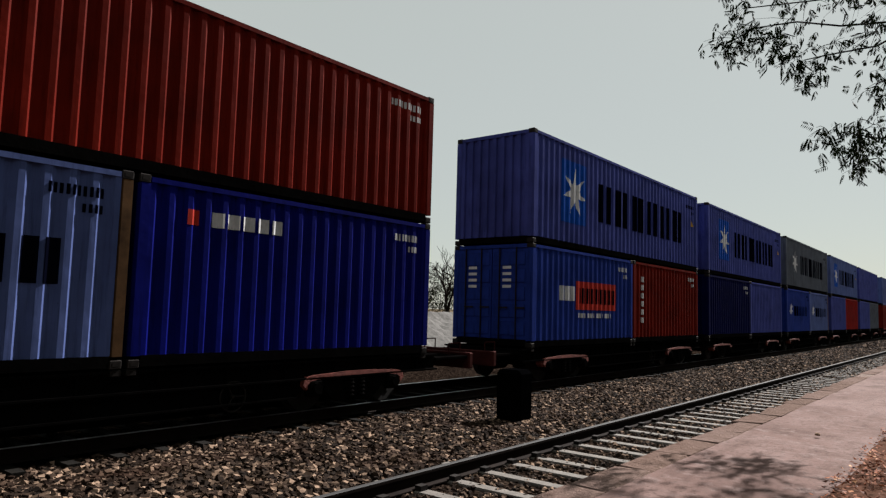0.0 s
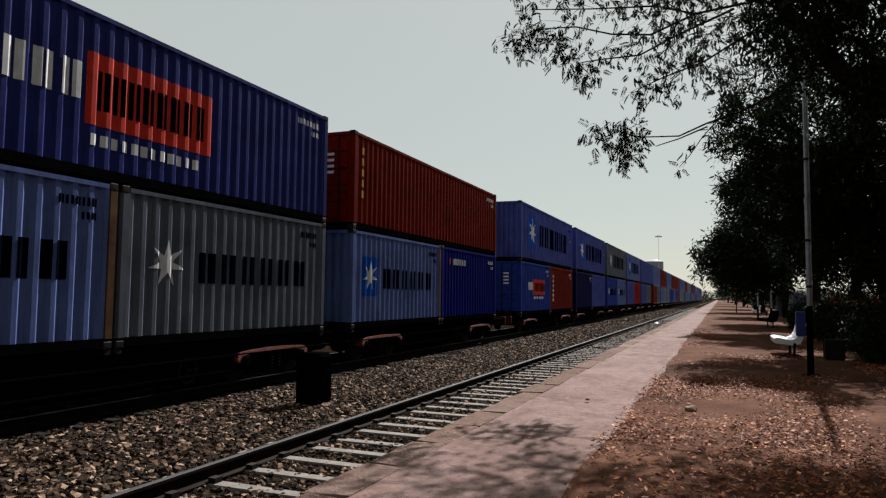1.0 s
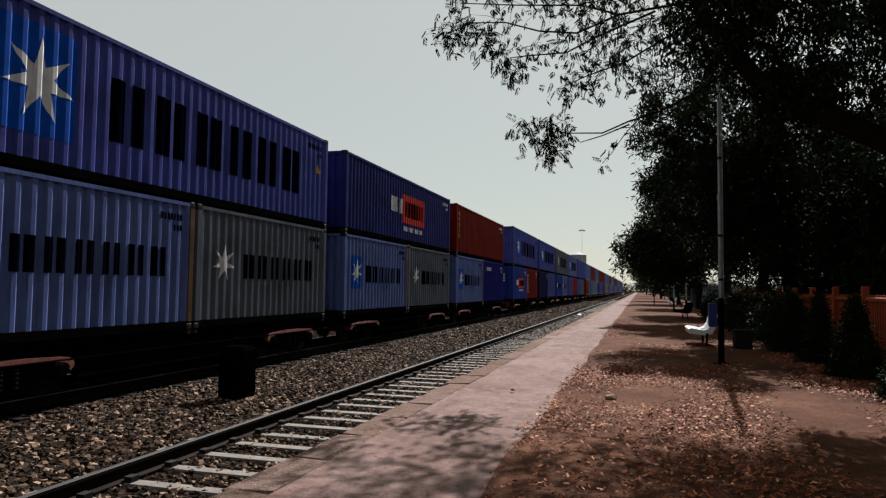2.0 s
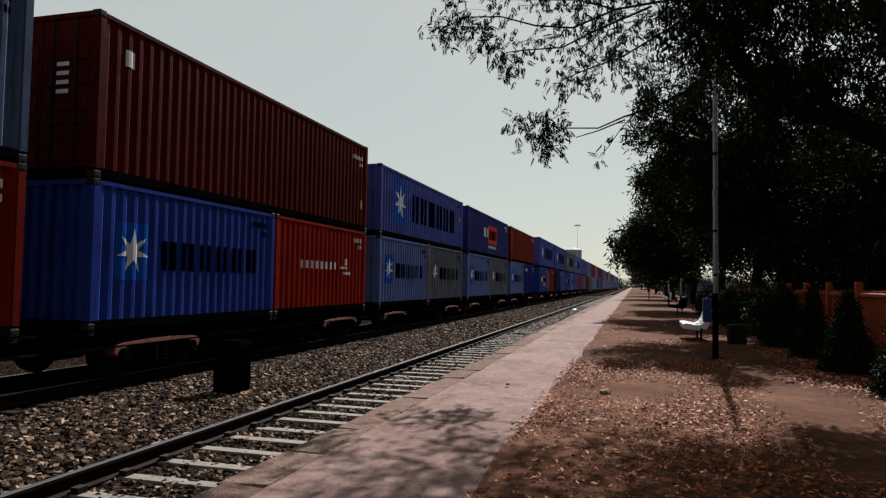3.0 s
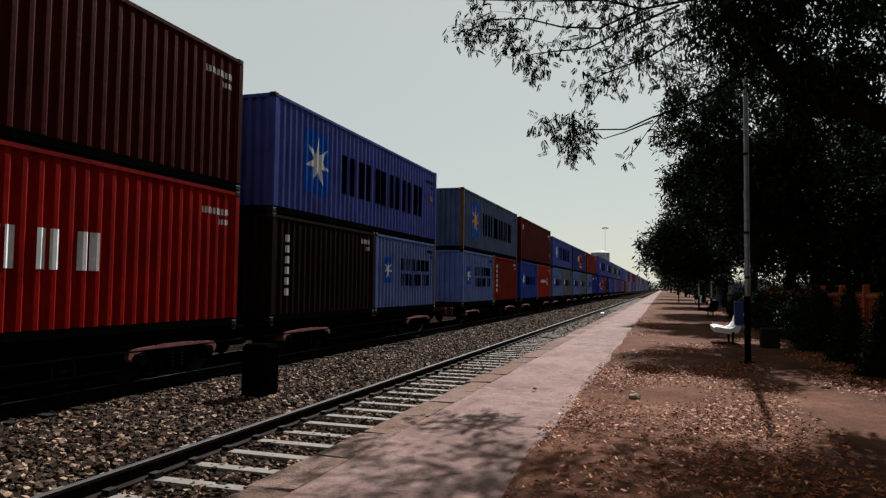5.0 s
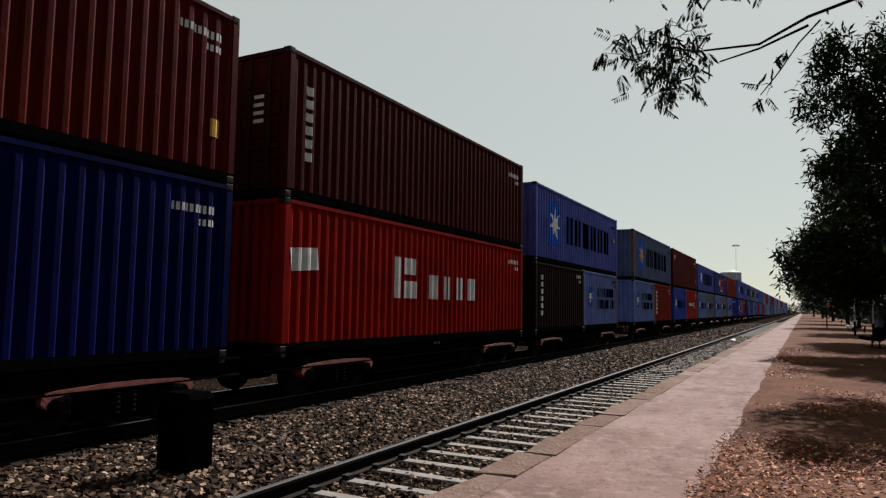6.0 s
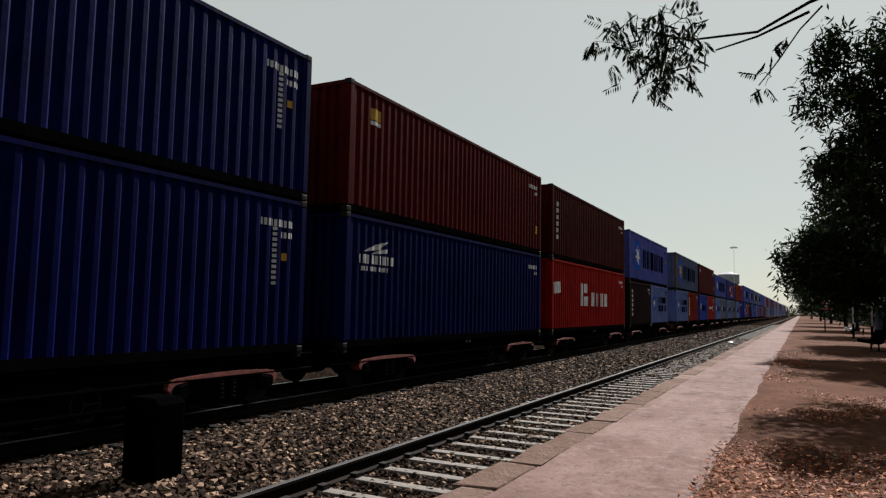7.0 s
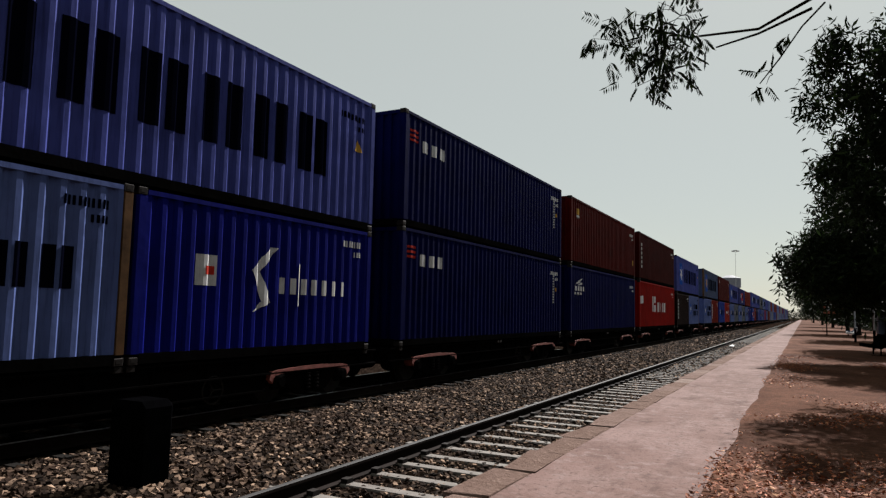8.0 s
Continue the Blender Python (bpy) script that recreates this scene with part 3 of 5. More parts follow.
def hash_mix(v):
    return (math.sin(v * 12.9898) * 43758.5453) % 1.0


# ---------------- wagons ----------------
TRAIN_X = -10.0
DECK_Z = 0.89
PITCH, GAP, FORTY, TWENTY = 13.5, 3.95, 12.19, 6.058


def sideframe_mesh():
    bm = bmesh.new()
    pts = [(-1.12, 0.62), (-0.95, 0.68), (0.95, 0.68), (1.12, 0.62), (1.12, 0.44), (0.80, 0.46), (0.52, 0.20), (0.36, 0.14), (-0.36, 0.14), (-0.52, 0.20), (-0.80, 0.46), (-1.12, 0.44)]
    a = [bm.verts.new((-0.06, y, z)) for y, z in pts]
    b = [bm.verts.new((0.06, y, z)) for y, z in pts]
    n = len(pts)
    for i in range(n):
        bm.faces.new((a[i], b[i], b[(i + 1) % n], a[(i + 1) % n]))
    bm.faces.new(a), bm.faces.new(b[::-1])
    bmesh.ops.triangulate(bm, faces=[f for f in bm.faces if len(f.verts) > 4])
    return mesh_of(bm, "sideframe")


def top_bar_mesh():
    """The arched top of a bogie side, its ends bent down over the axle boxes."""
    bm = bmesh.new()
    top = [(-1.22, 0.47), (-1.20, 0.56), (-1.12, 0.61), (-0.98, 0.63), (-0.3, 0.66), (0.3, 0.66), (0.98, 0.63), (1.12, 0.61), (1.20, 0.56), (1.22, 0.47)]
    low = [(y * 0.93, z - 0.075) for y, z in top]
    rows = [[bm.verts.new((x, y, z)) for y, z in line] for x, line in ((-0.12, low), (-0.12, top), (0.12, top), (0.12, low))]
    for i in range(len(top) - 1):
        for a, b in zip(rows, rows[1:] + rows[:1]):
            bm.faces.new((a[i], a[i + 1], b[i + 1], b[i]))
    for i in (0, len(top) - 1):
        bm.faces.new([r[i] for r in rows])
    return mesh_of(bm, "top_bar")


def spring_mesh():
    bm = bmesh.new()
    rings = []
    for i in range(9):
        r = 0.075 if i % 2 == 0 else 0.05
        rings.append([bm.verts.new((0.085 + r * math.cos(a * math.tau / 8), r * math.sin(a * math.tau / 8), 0.24 + i * 0.035)) for a in range(8)])
    for a, b in zip(rings, rings[1:]):
        for i in range(8):
            bm.faces.new((a[i], a[(i + 1) % 8], b[(i + 1) % 8], b[i]))
    bm.faces.new(rings[0][::-1]), bm.faces.new(rings[-1])
    return mesh_of(bm, "spring")


def axlebox_mesh():
    bm = bmesh.new()
    box(bm, -0.02, 0.13, -0.15, 0.15, 0.28, 0.55, bevel=0.03)
    rod(bm, (0.10, 0, 0.42), (0.19, 0, 0.42), 0.09, seg=12)
    return mesh_of(bm, "axle_box")


def wheelset_mesh():
    bm = bmesh.new()
    rod(bm, (-1.0, 0, 0), (1.0, 0, 0), 0.07, seg=10)
    for sx in (-1, 1):
        rod(bm, (sx * 0.78, 0, 0), (sx * 0.91, 0, 0), 0.42, seg=24)
        rod(bm, (sx * 0.745, 0, 0), (sx * 0.78, 0, 0), 0.45, seg=24)
        rod(bm, (sx * 0.91, 0, 0), (sx * 0.96, 0, 0), 0.16, seg=12)
        for k in range(6):
            a = k * math.pi / 3
            rod(bm, (sx * 0.905, 0.27 * math.cos(a), 0.27 * math.sin(a)), (sx * 0.918, 0.27 * math.cos(a), 0.27 * math.sin(a)), 0.035, seg=6)
    return mesh_of(bm, "wheelset")


def sill_mesh():
    bm = bmesh.new()
    extrude_profile(bm, [(1.08, 0.56), (1.20, 0.56), (1.20, 0.59), (1.11, 0.60), (1.11, 0.83), (1.20, 0.84), (1.20, 0.875), (1.08, 0.875)], -6.45, 6.45)
    for x0, x1, z0, z1 in ((1.09, 1.105, 0.30, 0.57), (1.07, 1.19, 0.27, 0.30)):
        a = box(bm, x0, x1, -3.4, 3.4, z0, z1)
        for v in a:
            if v.co.z < 0.32:
                v.co.y *= 0.86
    for i in range(12):
        y = -5.9 + i * 1.07
        box(bm, 1.11, 1.17, y - 0.02, y + 0.02, 0.60, 0.84)
    return mesh_of(bm, "side_sill")


def ring_mesh():
    bm = bmesh.new()
    for i in range(20):
        a, b = i * math.tau / 20, (i + 1) * math.tau / 20
        rod(bm, (0, 0.22 * math.cos(a), 0.22 * math.sin(a)), (0, 0.22 * math.cos(b), 0.22 * math.sin(b)), 0.014, seg=6)
    for k in range(3):
        a = k * math.tau / 3
        rod(bm, (0, 0, 0), (0, 0.22 * math.cos(a), 0.22 * math.sin(a)), 0.010, seg=6)
    rod(bm, (-0.12, 0, 0), (0.02, 0, 0), 0.025, seg=8)
    return mesh_of(bm, "handbrake_wheel")


def build_wagon():
    root = thing("flat_wagon", "low black skeletal container flat wagon on two bogies", "railway wagon", "wagons of the train")
    for turn in (0, 180):
        part("side_sill", cached(("sill",), sill_mesh), GRIME_SHADE, root, at=pose(0, 0, 0, 0, 0, turn))
    part("centre_sill", boxed(-0.22, 0.22, -6.6, 6.6, 0.42, 0.80, bevel=0.02, name="centre_sill"), GRIME_SHADE, root)
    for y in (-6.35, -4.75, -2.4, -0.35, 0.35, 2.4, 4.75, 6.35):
        part("cross_beam", cached(("cross",), lambda: boxed(-1.08, 1.08, -0.11, 0.11, 0.58, 0.868, bevel=0.015, name="cross_beam")), GRIME_SHADE, root, at=pose(0, y, 0))
    for y in (-6.0, -0.1, 0.1, 6.0):
        for x in (-1.13, 1.13):
            part("container_lock", cached(("twist",), lambda: boxed(-0.08, 0.08, -0.07, 0.07, 0.80, 0.888, bevel=0.01, name="container_lock")), CASTING, root, at=pose(x, y, 0))
    part("handbrake_wheel", ring_mesh(), CASTING, root, "thin spoked steel handbrake wheel", at=pose(1.16, 1.7, 0.40))
    part("brake_cylinder", cached(("brake",), brake_mesh), GRIME_SHADE, root)
    for y in (-6.6, 6.6):
        part("drawbar", cached(("draw",), lambda: boxed(-0.07, 0.07, -0.45, 0.45, 0.50, 0.68, bevel=0.02, name="drawbar")), CASTING, root, at=pose(0, y, 0))
    for y in (-4.22, 4.22):
        bogie = part("bogie", boxed(-1.0, 1.0, -0.22, 0.22, 0.30, 0.54, bevel=0.03, name="bogie"), BEAM, root, "red-brown cast steel bogie", at=pose(0, y, 0))
        for sx in (-1, 1):
            # frame takes its shade as black colour; only the sunlit top stays red-brown
            part("sideframe", cached(("sideframe",), sideframe_mesh), GRIME_SHADE, bogie, "casting blackened for the shade below its top bar", at=pose(sx * 1.08, 0, 0))
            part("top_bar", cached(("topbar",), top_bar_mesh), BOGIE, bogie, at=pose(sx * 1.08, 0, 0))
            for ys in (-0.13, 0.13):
                part("spring", cached(("spring",), spring_mesh), GRIME_SHADE, bogie, at=pose(sx * 1.08, ys, 0, 0, 0, 0 if sx > 0 else 180))
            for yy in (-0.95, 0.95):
                part("axle_box", cached(("axlebox",), axlebox_mesh), GRIME_SHADE, bogie, at=pose(sx * 1.08, yy, 0, 0, 0, 0 if sx > 0 else 180))
        for yy in (-0.95, 0.95):
            part("wheelset", cached(("wheelset",), wheelset_mesh), WHEEL, bogie, at=pose(0, yy, 0.45))
    return root


def brake_mesh():
    bm = bmesh.new()
    rod(bm, (0.62, -1.3, 0.42), (0.62, -0.6, 0.42), 0.16, seg=14)
    rod(bm, (0.62, -0.6, 0.42), (0.62, 1.5, 0.42), 0.025, seg=8)
    box(bm, 0.5, 0.74, -1.0, -0.9, 0.42, 0.6)
    rod(bm, (0.9, -3.6, 0.38), (0.9, 3.6, 0.38), 0.02, seg=8)
    return mesh_of(bm, "brake_cylinder")


def end_platform(wagon, sign):
    """The longer end of the outer wagon of a five-wagon set, with buffer beam, coupler and hoses."""
    p = part("end_platform", cached(("endplat",), lambda: boxed(-1.15, 1.15, 6.45, 7.55, 0.74, 0.80, bevel=0.01, name="end_platform")), GRIME_SHADE, wagon, at=pose(0, 0, 0, 0, 0, 0 if sign > 0 else 180))
    part("buffer_beam", cached(("beam",), lambda: boxed(-1.2, 1.2, 7.55, 7.68, 0.52, 0.86, bevel=0.02, name="buffer_beam")), BEAM, p)
    part("coupler", cached(("coupler",), coupler_mesh), CASTING, p)
    for x in (-0.9, 0.9):
        part("ladder_rail", cached(("grab",), grab_mesh), BEAM, p, at=pose(x, 0, 0))


def coupler_mesh():
    bm = bmesh.new()
    rod(bm, (0, 7.6, 0.62), (0, 8.2, 0.62), 0.07, seg=10)
    box(bm, -0.15, 0.15, 8.0, 8.28, 0.48, 0.76, bevel=0.04)
    return mesh_of(bm, "coupler")


def grab_mesh():
    bm = bmesh.new()
    rod(bm, (0, 7.6, 0.8), (0, 7.6, 1.05), 0.015, seg=6)
    rod(bm, (0, 7.6, 1.05), (0, 7.2, 1.05), 0.015, seg=6)
    rod(bm, (0, 7.2, 1.05), (0, 7.2, 0.8), 0.015, seg=6)
    return mesh_of(bm, "ladder_rail")


NAMES = {
    "steel_blue": "steel-blue", "pale_blue": "pale blue", "grey": "grey", "blue_grey": "blue-grey", "light_grey": "pale grey", "blue": "blue", "navy": "navy blue",
    "deep_blue": "royal blue", "slate": "slate blue", "red": "red", "orange": "orange-red", "oxide": "red-oxide",
    "rust": "rust-red", "brown": "brown", "dark_brown": "dark brown",
}
SAYS = {
    "star": "with star panel and dark brand name", "star_gold": "with yellow star and dark brand name", "star_faint": "with faded star and brand name",
    "star_double": "with star panel and two lines", "patch": "with white lettering beside a red panel", "column_yellow": "with a yellow upright brand name",
    "column_white": "with a white upright brand name", "corner_word": "with a small white brand name", "faint_word": "with a thin white brand name",
    "k_line": "with white flag and large lettering", "wing": "with a white winged logo", "stripes": "with small striped corner logo",
    "script": "with a white handwritten brand name", "badge": "with a small yellow badge", "tall_mark": "with a small white mark", "plain": "with no large markings",
    "number": "with only small numbers",
}


def load(y_front, top, bottoms, simple=False, doors=False, tall=(HIGH, STD), doors_top=False):
    """The containers of one wagon whose load's front end is at y_front in the train."""
    yc = y_front - FORTY / 2
    c, k = top
    container(FORTY, yc, DECK_Z + tall[1] + 0.018, c, k, f"{NAMES[c]} corrugated forty-foot container {SAYS[k]}", simple=simple, h=tall[0], doors_rear=doors_top)
    if len(bottoms) == 1:
        c, k = bottoms[0]
        container(FORTY, yc, DECK_Z + 0.006, c, k, f"{NAMES[c]} corrugated forty-foot container {SAYS[k]}", simple=simple, h=tall[1])
    else:
        for (c, k), y in zip(bottoms, (yc - FORTY / 2 + TWENTY / 2, yc + FORTY / 2 - TWENTY / 2)):
            container(TWENTY, y, DECK_Z + 0.006, c, k, f"{NAMES[c]} corrugated twenty-foot container {SAYS[k]}", simple=simple, h=tall[1],
                      doors_rear=doors and y < yc)


# sets of five wagons, from the front of each set to its rear: (top, (rear lower, front lower))
SET_AHEAD = [(("steel_blue", "plain"), (("steel_blue", "plain"), ("grey", "plain"))),
             (("pale_blue", "star"), (("steel_blue", "plain"), ("red", "plain"))),
             (("grey", "star_faint"), (("blue", "star_faint"), ("pale_blue", "star_faint"))),
             (("steel_blue", "star"), (("navy", "number"), ("steel_blue", "plain"))),
             (("steel_blue", "star"), (("blue", "patch"), ("rust", "column_white")))]
SET_ONE = [(("rust", "column_yellow"), (("pale_blue", "star"), ("deep_blue", "corner_word"))),
           (("slate", "patch"), (("pale_blue", "star"), ("grey", "star_faint"))),
           (("steel_blue", "star"), (("pale_blue", "star"), ("grey", "star_faint"))),
           (("oxide", "tall_mark"), (("blue", "star"), ("orange", "faint_word"))),
           (("blue_grey", "star_gold"), (("pale_blue", "star_double"), ("rust", "column_white")))]
SET_TWO = [(("steel_blue", "star"), (("dark_brown", "column_white"), ("pale_blue", "star_double"))),
           (("brown", "column_white"), (("red", "k_line"),)),
           (("oxide", "badge"), (("navy", "wing"),)),
           (("navy", "stripes"), (("navy", "stripes"),)),
           (("steel_blue", "star"), (("pale_blue", "star"), ("deep_blue", "script")))]
SET_LAST = [(("oxide", "number"), (("steel_blue", "star"), ("grey", "star_faint"))),
            (("navy", "number"), (("blue", "star"), ("brown", "number")))]
SET_PITCH = 4 * PITCH + FORTY + GAP
TURNING = []


def couple_train():
    proto = build_wagon()
    wagons = [(proto, -FORTY / 2)]
    MOVING.append((proto, TRAIN_X, -FORTY / 2, 0))
    rng = random.Random(11)
    # far sets draw mostly pale paints: distance haze put into their colour
    colors = ["light_grey", "pale_blue", "light_grey", "pale_blue", "grey", "steel_blue", "light_grey", "rust", "blue", "pale_blue"]
    sets = [(0, SET_ONE, False), (-SET_PITCH, SET_TWO, False), (-2 * SET_PITCH, SET_LAST, False), (SET_PITCH, SET_AHEAD, False)]
    for k in range(2, 6):
        made = []
        for i in range(5):
            made.append(((rng.choice(colors), "plain"), tuple((rng.choice(colors), "plain") for _ in range(2))))
        sets.append((k * SET_PITCH, made, True))
    enders = []
    for y0, rows, simple in sets:
        for i, (top, low) in enumerate(rows):
            y = y0 - i * PITCH
            tall = (HIGH, HIGH if len(low) == 1 else STD)
            if rows is SET_ONE and i < 3:
                tall = (STD, STD)
            load(y, top, low, simple=simple, doors=(rows is SET_AHEAD and i == 4), tall=tall,
                 doors_top=(rows is SET_ONE and i in (0, 3)) or (rows is SET_TWO and i == 1))
            yc = y - FORTY / 2
            if y == 0:
                w = proto
            else:
                w = copy_thing(proto, pose(TRAIN_X, yc, 0))
                MOVING.append((w, TRAIN_X, yc, 0))
            if i == 0 and not simple:
                enders.append((w, 1))
            if i == 4 and not simple:
                enders.append((w, -1))
            if -SET_PITCH - 4.5 * PITCH < y < 20:
                TURNING.append(w)
    for w, s in enders:
        end_platform(w, s)


couple_train()
# ---------------- things on the platform ----------------


def lamp_pole():
    root = thing("lamp_pole", "slim grey steel pole with a black-painted foot on the platform", "pole", at=pose(1.60, 14.95, PLAT_Z + 0.02))
    bm = bmesh.new()
    rod(bm, (0, 0, 0), (0, 0, 1.35), 0.062, 0.058, 14)
    rod(bm, (0, 0, 0), (0, 0, 0.04), 0.15, 0.15, 14)
    part("foot", bm, BLACK, root, "black-painted lower length")
    bm = bmesh.new()
    rod(bm, (0, 0, 1.35), (0, 0, 3.4), 0.042, 0.040, 14)
    rod(bm, (0, 0, 3.4), (0, 0, 6.2), 0.034, 0.030, 14)
    rod(bm, (0, 0, 3.36), (0, 0, 3.46), 0.05, 0.05, 14)
    part("shaft", bm, GALV, root)
    bm = bmesh.new()
    rod(bm, (0.052, 0, 1.35), (0.052, 0, 5.5), 0.012, seg=8)
    part("conduit", bm, GALV, root)
    bm = bmesh.new()
    box(bm, -0.24, -0.08, -0.10, 0.10, 0.76, 1.24, 0.015)
    part("junction_box", bm, BIN_BLUE, root, "blue box fixed to the pole")
    for z in (1.7, 2.6, 4.2):
        bm = bmesh.new()
        rod(bm, (0, 0, z), (0, 0, z + 0.05), 0.052, seg=12)
        part("clamp", bm, CASTING, root)


def bench(x, y, material, label, turn=0.0, seats=3):
    """A row of moulded seats on steel legs, open towards the track."""
    root = thing("platform_bench", label, "bench", "platform benches", at=pose(x, y, PLAT_Z + 0.02, 0, 0, turn))
    prof = [(-0.50, 0.46), (-0.48, 0.34), (-0.10, 0.30), (0.10, 0.34), (0.18, 0.50), (0.24, 0.86), (0.17, 0.88), (0.08, 0.58), (0.0, 0.47), (-0.10, 0.43), (-0.42, 0.49)]
    for i in range(seats):
        bm = bmesh.new()
        extrude_profile(bm, prof, i * 0.56, i * 0.56 + 0.50)
        bmesh.ops.triangulate(bm, faces=[f for f in bm.faces if len(f.verts) > 4])
        part("seat", bm, material, root)
    bm = bmesh.new()
    box(bm, -0.06, 0.0, -0.05, seats * 0.56, 0.30, 0.36, 0.01)
    part("beam", bm, BLACK, root)
    for y0 in (0.15, seats * 0.56 - 0.3):
        bm = bmesh.new()
        box(bm, -0.05, 0.0, y0, y0 + 0.05, 0, 0.30)
        box(bm, -0.36, 0.26, y0, y0 + 0.05, 0, 0.03)
        part("leg", bm, BLACK, root)


def stone_block():
    root = thing("concrete_block", "small dark concrete block lying by the bench", "block", at=pose(2.6, 19.4, PLAT_Z + 0.02))
    bm = bmesh.new()
    box(bm, -0.22, 0.22, -0.2, 0.2, 0, 0.5, 0.03)
    part("body", bm, CASTING, root)


def kiosk():
    root = thing("kiosk", "small blue-grey sheet metal kiosk on the platform", "kiosk", at=pose(5.1, 61, PLAT_Z + 0.02))
    bm = bmesh.new()
    box(bm, -0.9, 0.9, -0.8, 0.8, 0.06, 1.9, 0.02)
    part("body", bm, KIOSK, root)
    bm = bmesh.new()
    box(bm, -1.02, 1.02, -0.95, 0.95, 1.9, 1.98, 0.02)
    part("roof", bm, KIOSK, root)
    bm = bmesh.new()
    box(bm, -0.5, 0.2, -0.83, -0.80, 0.15, 1.75, 0.008)
    part("door", bm, GALV, root)


def name_board():
    root = thing("sign_board", "faded red and cream station board on two posts", "sign", at=pose(2.3, 74, PLAT_Z + 0.02))
    for x in (-0.8, 0.8):
        bm = bmesh.new()
        rod(bm, (x, 0, 0), (x, 0, 2.85), 0.05, seg=8)
        part("post", bm, BLACK, root)
    bm = bmesh.new()
    box(bm, -1.0, 1.0, -0.04, 0.04, 1.9, 2.9, 0.01)
    part("panel", bm, SIGN_RED, root)
    for i in range(3):
        bm = bmesh.new()
        box(bm, -0.8, 0.8 - 0.25 * i, -0.05, -0.045, 2.6 - i * 0.22, 2.72 - i * 0.22)
        part("writing_bar", bm, WHITE, root)


def track_post():
    root = thing("trackside_post", "stout black trackside equipment post standing in the ballast", "post", at=pose(-6.75, 10.55, -0.22))
    bm = bmesh.new()
    box(bm, -0.26, 0.26, -0.24, 0.24, 0, 0.96, 0.07)
    part("body", bm, BLACK, root)
    bm = bmesh.new()
    box(bm, -0.17, 0.17, -0.255, -0.24, 0.2, 0.82, 0.006)
    part("door", bm, BLACK, root)
    bm = bmesh.new()
    box(bm, -0.34, 0.34, -0.32, 0.32, -0.08, 0.05, 0.02)
    part("plinth", bm, BLACK, root)


def fence():
    """Orange railing along the back of the platform."""
    root = thing("fence", "orange-painted picket railing along the back of the platform", "fence", at=pose(4.05, 8.4, PLAT_Z + 0.01))
    post_me = boxed(-0.06, 0.06, -0.06, 0.06, 0, 1.62, bevel=0.012, name="fence_post")
    slat_me = boxed(-0.012, 0.012, -0.025, 0.025, 0.06, 1.46, bevel=0.004, name="slat")
    rail_me = boxed(-0.025, 0.025, -1.0, 1.0, -0.035, 0.035, bevel=0.008, name="fence_rail")
    for i in range(12):
        part("fence_post", post_me, FENCE_ORANGE, root, at=pose(0, i * 2.0, 0))
        if i < 11:
            for z in (0.25, 1.38):
                part("fence_rail", rail_me, FENCE_ORANGE, root, at=pose(0, i * 2.0 + 1.0, z))
            for k in range(14):
                part("slat", slat_me, FENCE_ORANGE, root, at=pose(0.03, i * 2.0 + 0.14 + k * 0.132, 0))


def far_pole(x, y, h):
    root = thing("lamp_pole", "thin grey pole farther along the platform", "pole", "poles along the platform", at=pose(x, y, PLAT_Z + 0.02))
    bm = bmesh.new()
    rod(bm, (0, 0, 0), (0, 0, 0.9), 0.07, 0.07, 10)
    part("foot", bm, BLACK, root)
    bm = bmesh.new()
    rod(bm, (0, 0, 0.9), (0, 0, h), 0.05, 0.04, 10)
    part("shaft", bm, GALV, root)


far_pole(3.0, 48, 3.3)
far_pole(2.6, 56, 4.8)
lamp_pole()
bench(1.78, 19.6, BENCH_WHITE, "white moulded plastic bench seats on black legs")
bench(2.5, 38, BLACK, "dark bench seats on the shaded platform", 8)
bench(3.1, 66.0, BENCH_WHITE, "pale bench seats on steel legs farther along")
bench(3.4, 72.0, KIOSK, "blue-grey bench seats on steel legs farther along")
stone_block()
kiosk()
name_board()
track_post()
fence()

# ---------------- trees and shrubs ----------------


def tube(bm, pts, radii, seg=8):
    rings = []
    for i, p in enumerate(pts):
        p = Vector(p)
        d = (Vector(pts[min(i + 1, len(pts) - 1)]) - Vector(pts[max(i - 1, 0)])).normalized()
        q = d.to_track_quat("Z", "Y").to_matrix()
        rings.append([bm.verts.new(p + q @ Vector((radii[i] * math.cos(a * math.tau / seg), radii[i] * math.sin(a * math.tau / seg), 0))) for a in range(seg)])
    for a, b in zip(rings, rings[1:]):
        for i in range(seg):
            bm.faces.new((a[i], a[(i + 1) % seg], b[(i + 1) % seg], b[i]))


def bent(a, b, n, wob, rng, sag=0.0):
    a, b = Vector(a), Vector(b)
    out = []
    for i in range(n + 1):
        t = i / n
        p = a.lerp(b, t)
        if 0 < i < n:
            p += Vector((rng.uniform(-wob, wob), rng.uniform(-wob, wob), rng.uniform(-wob, wob)))
        p.z -= sag * math.sin(t * math.pi)
        out.append(p)
    return out


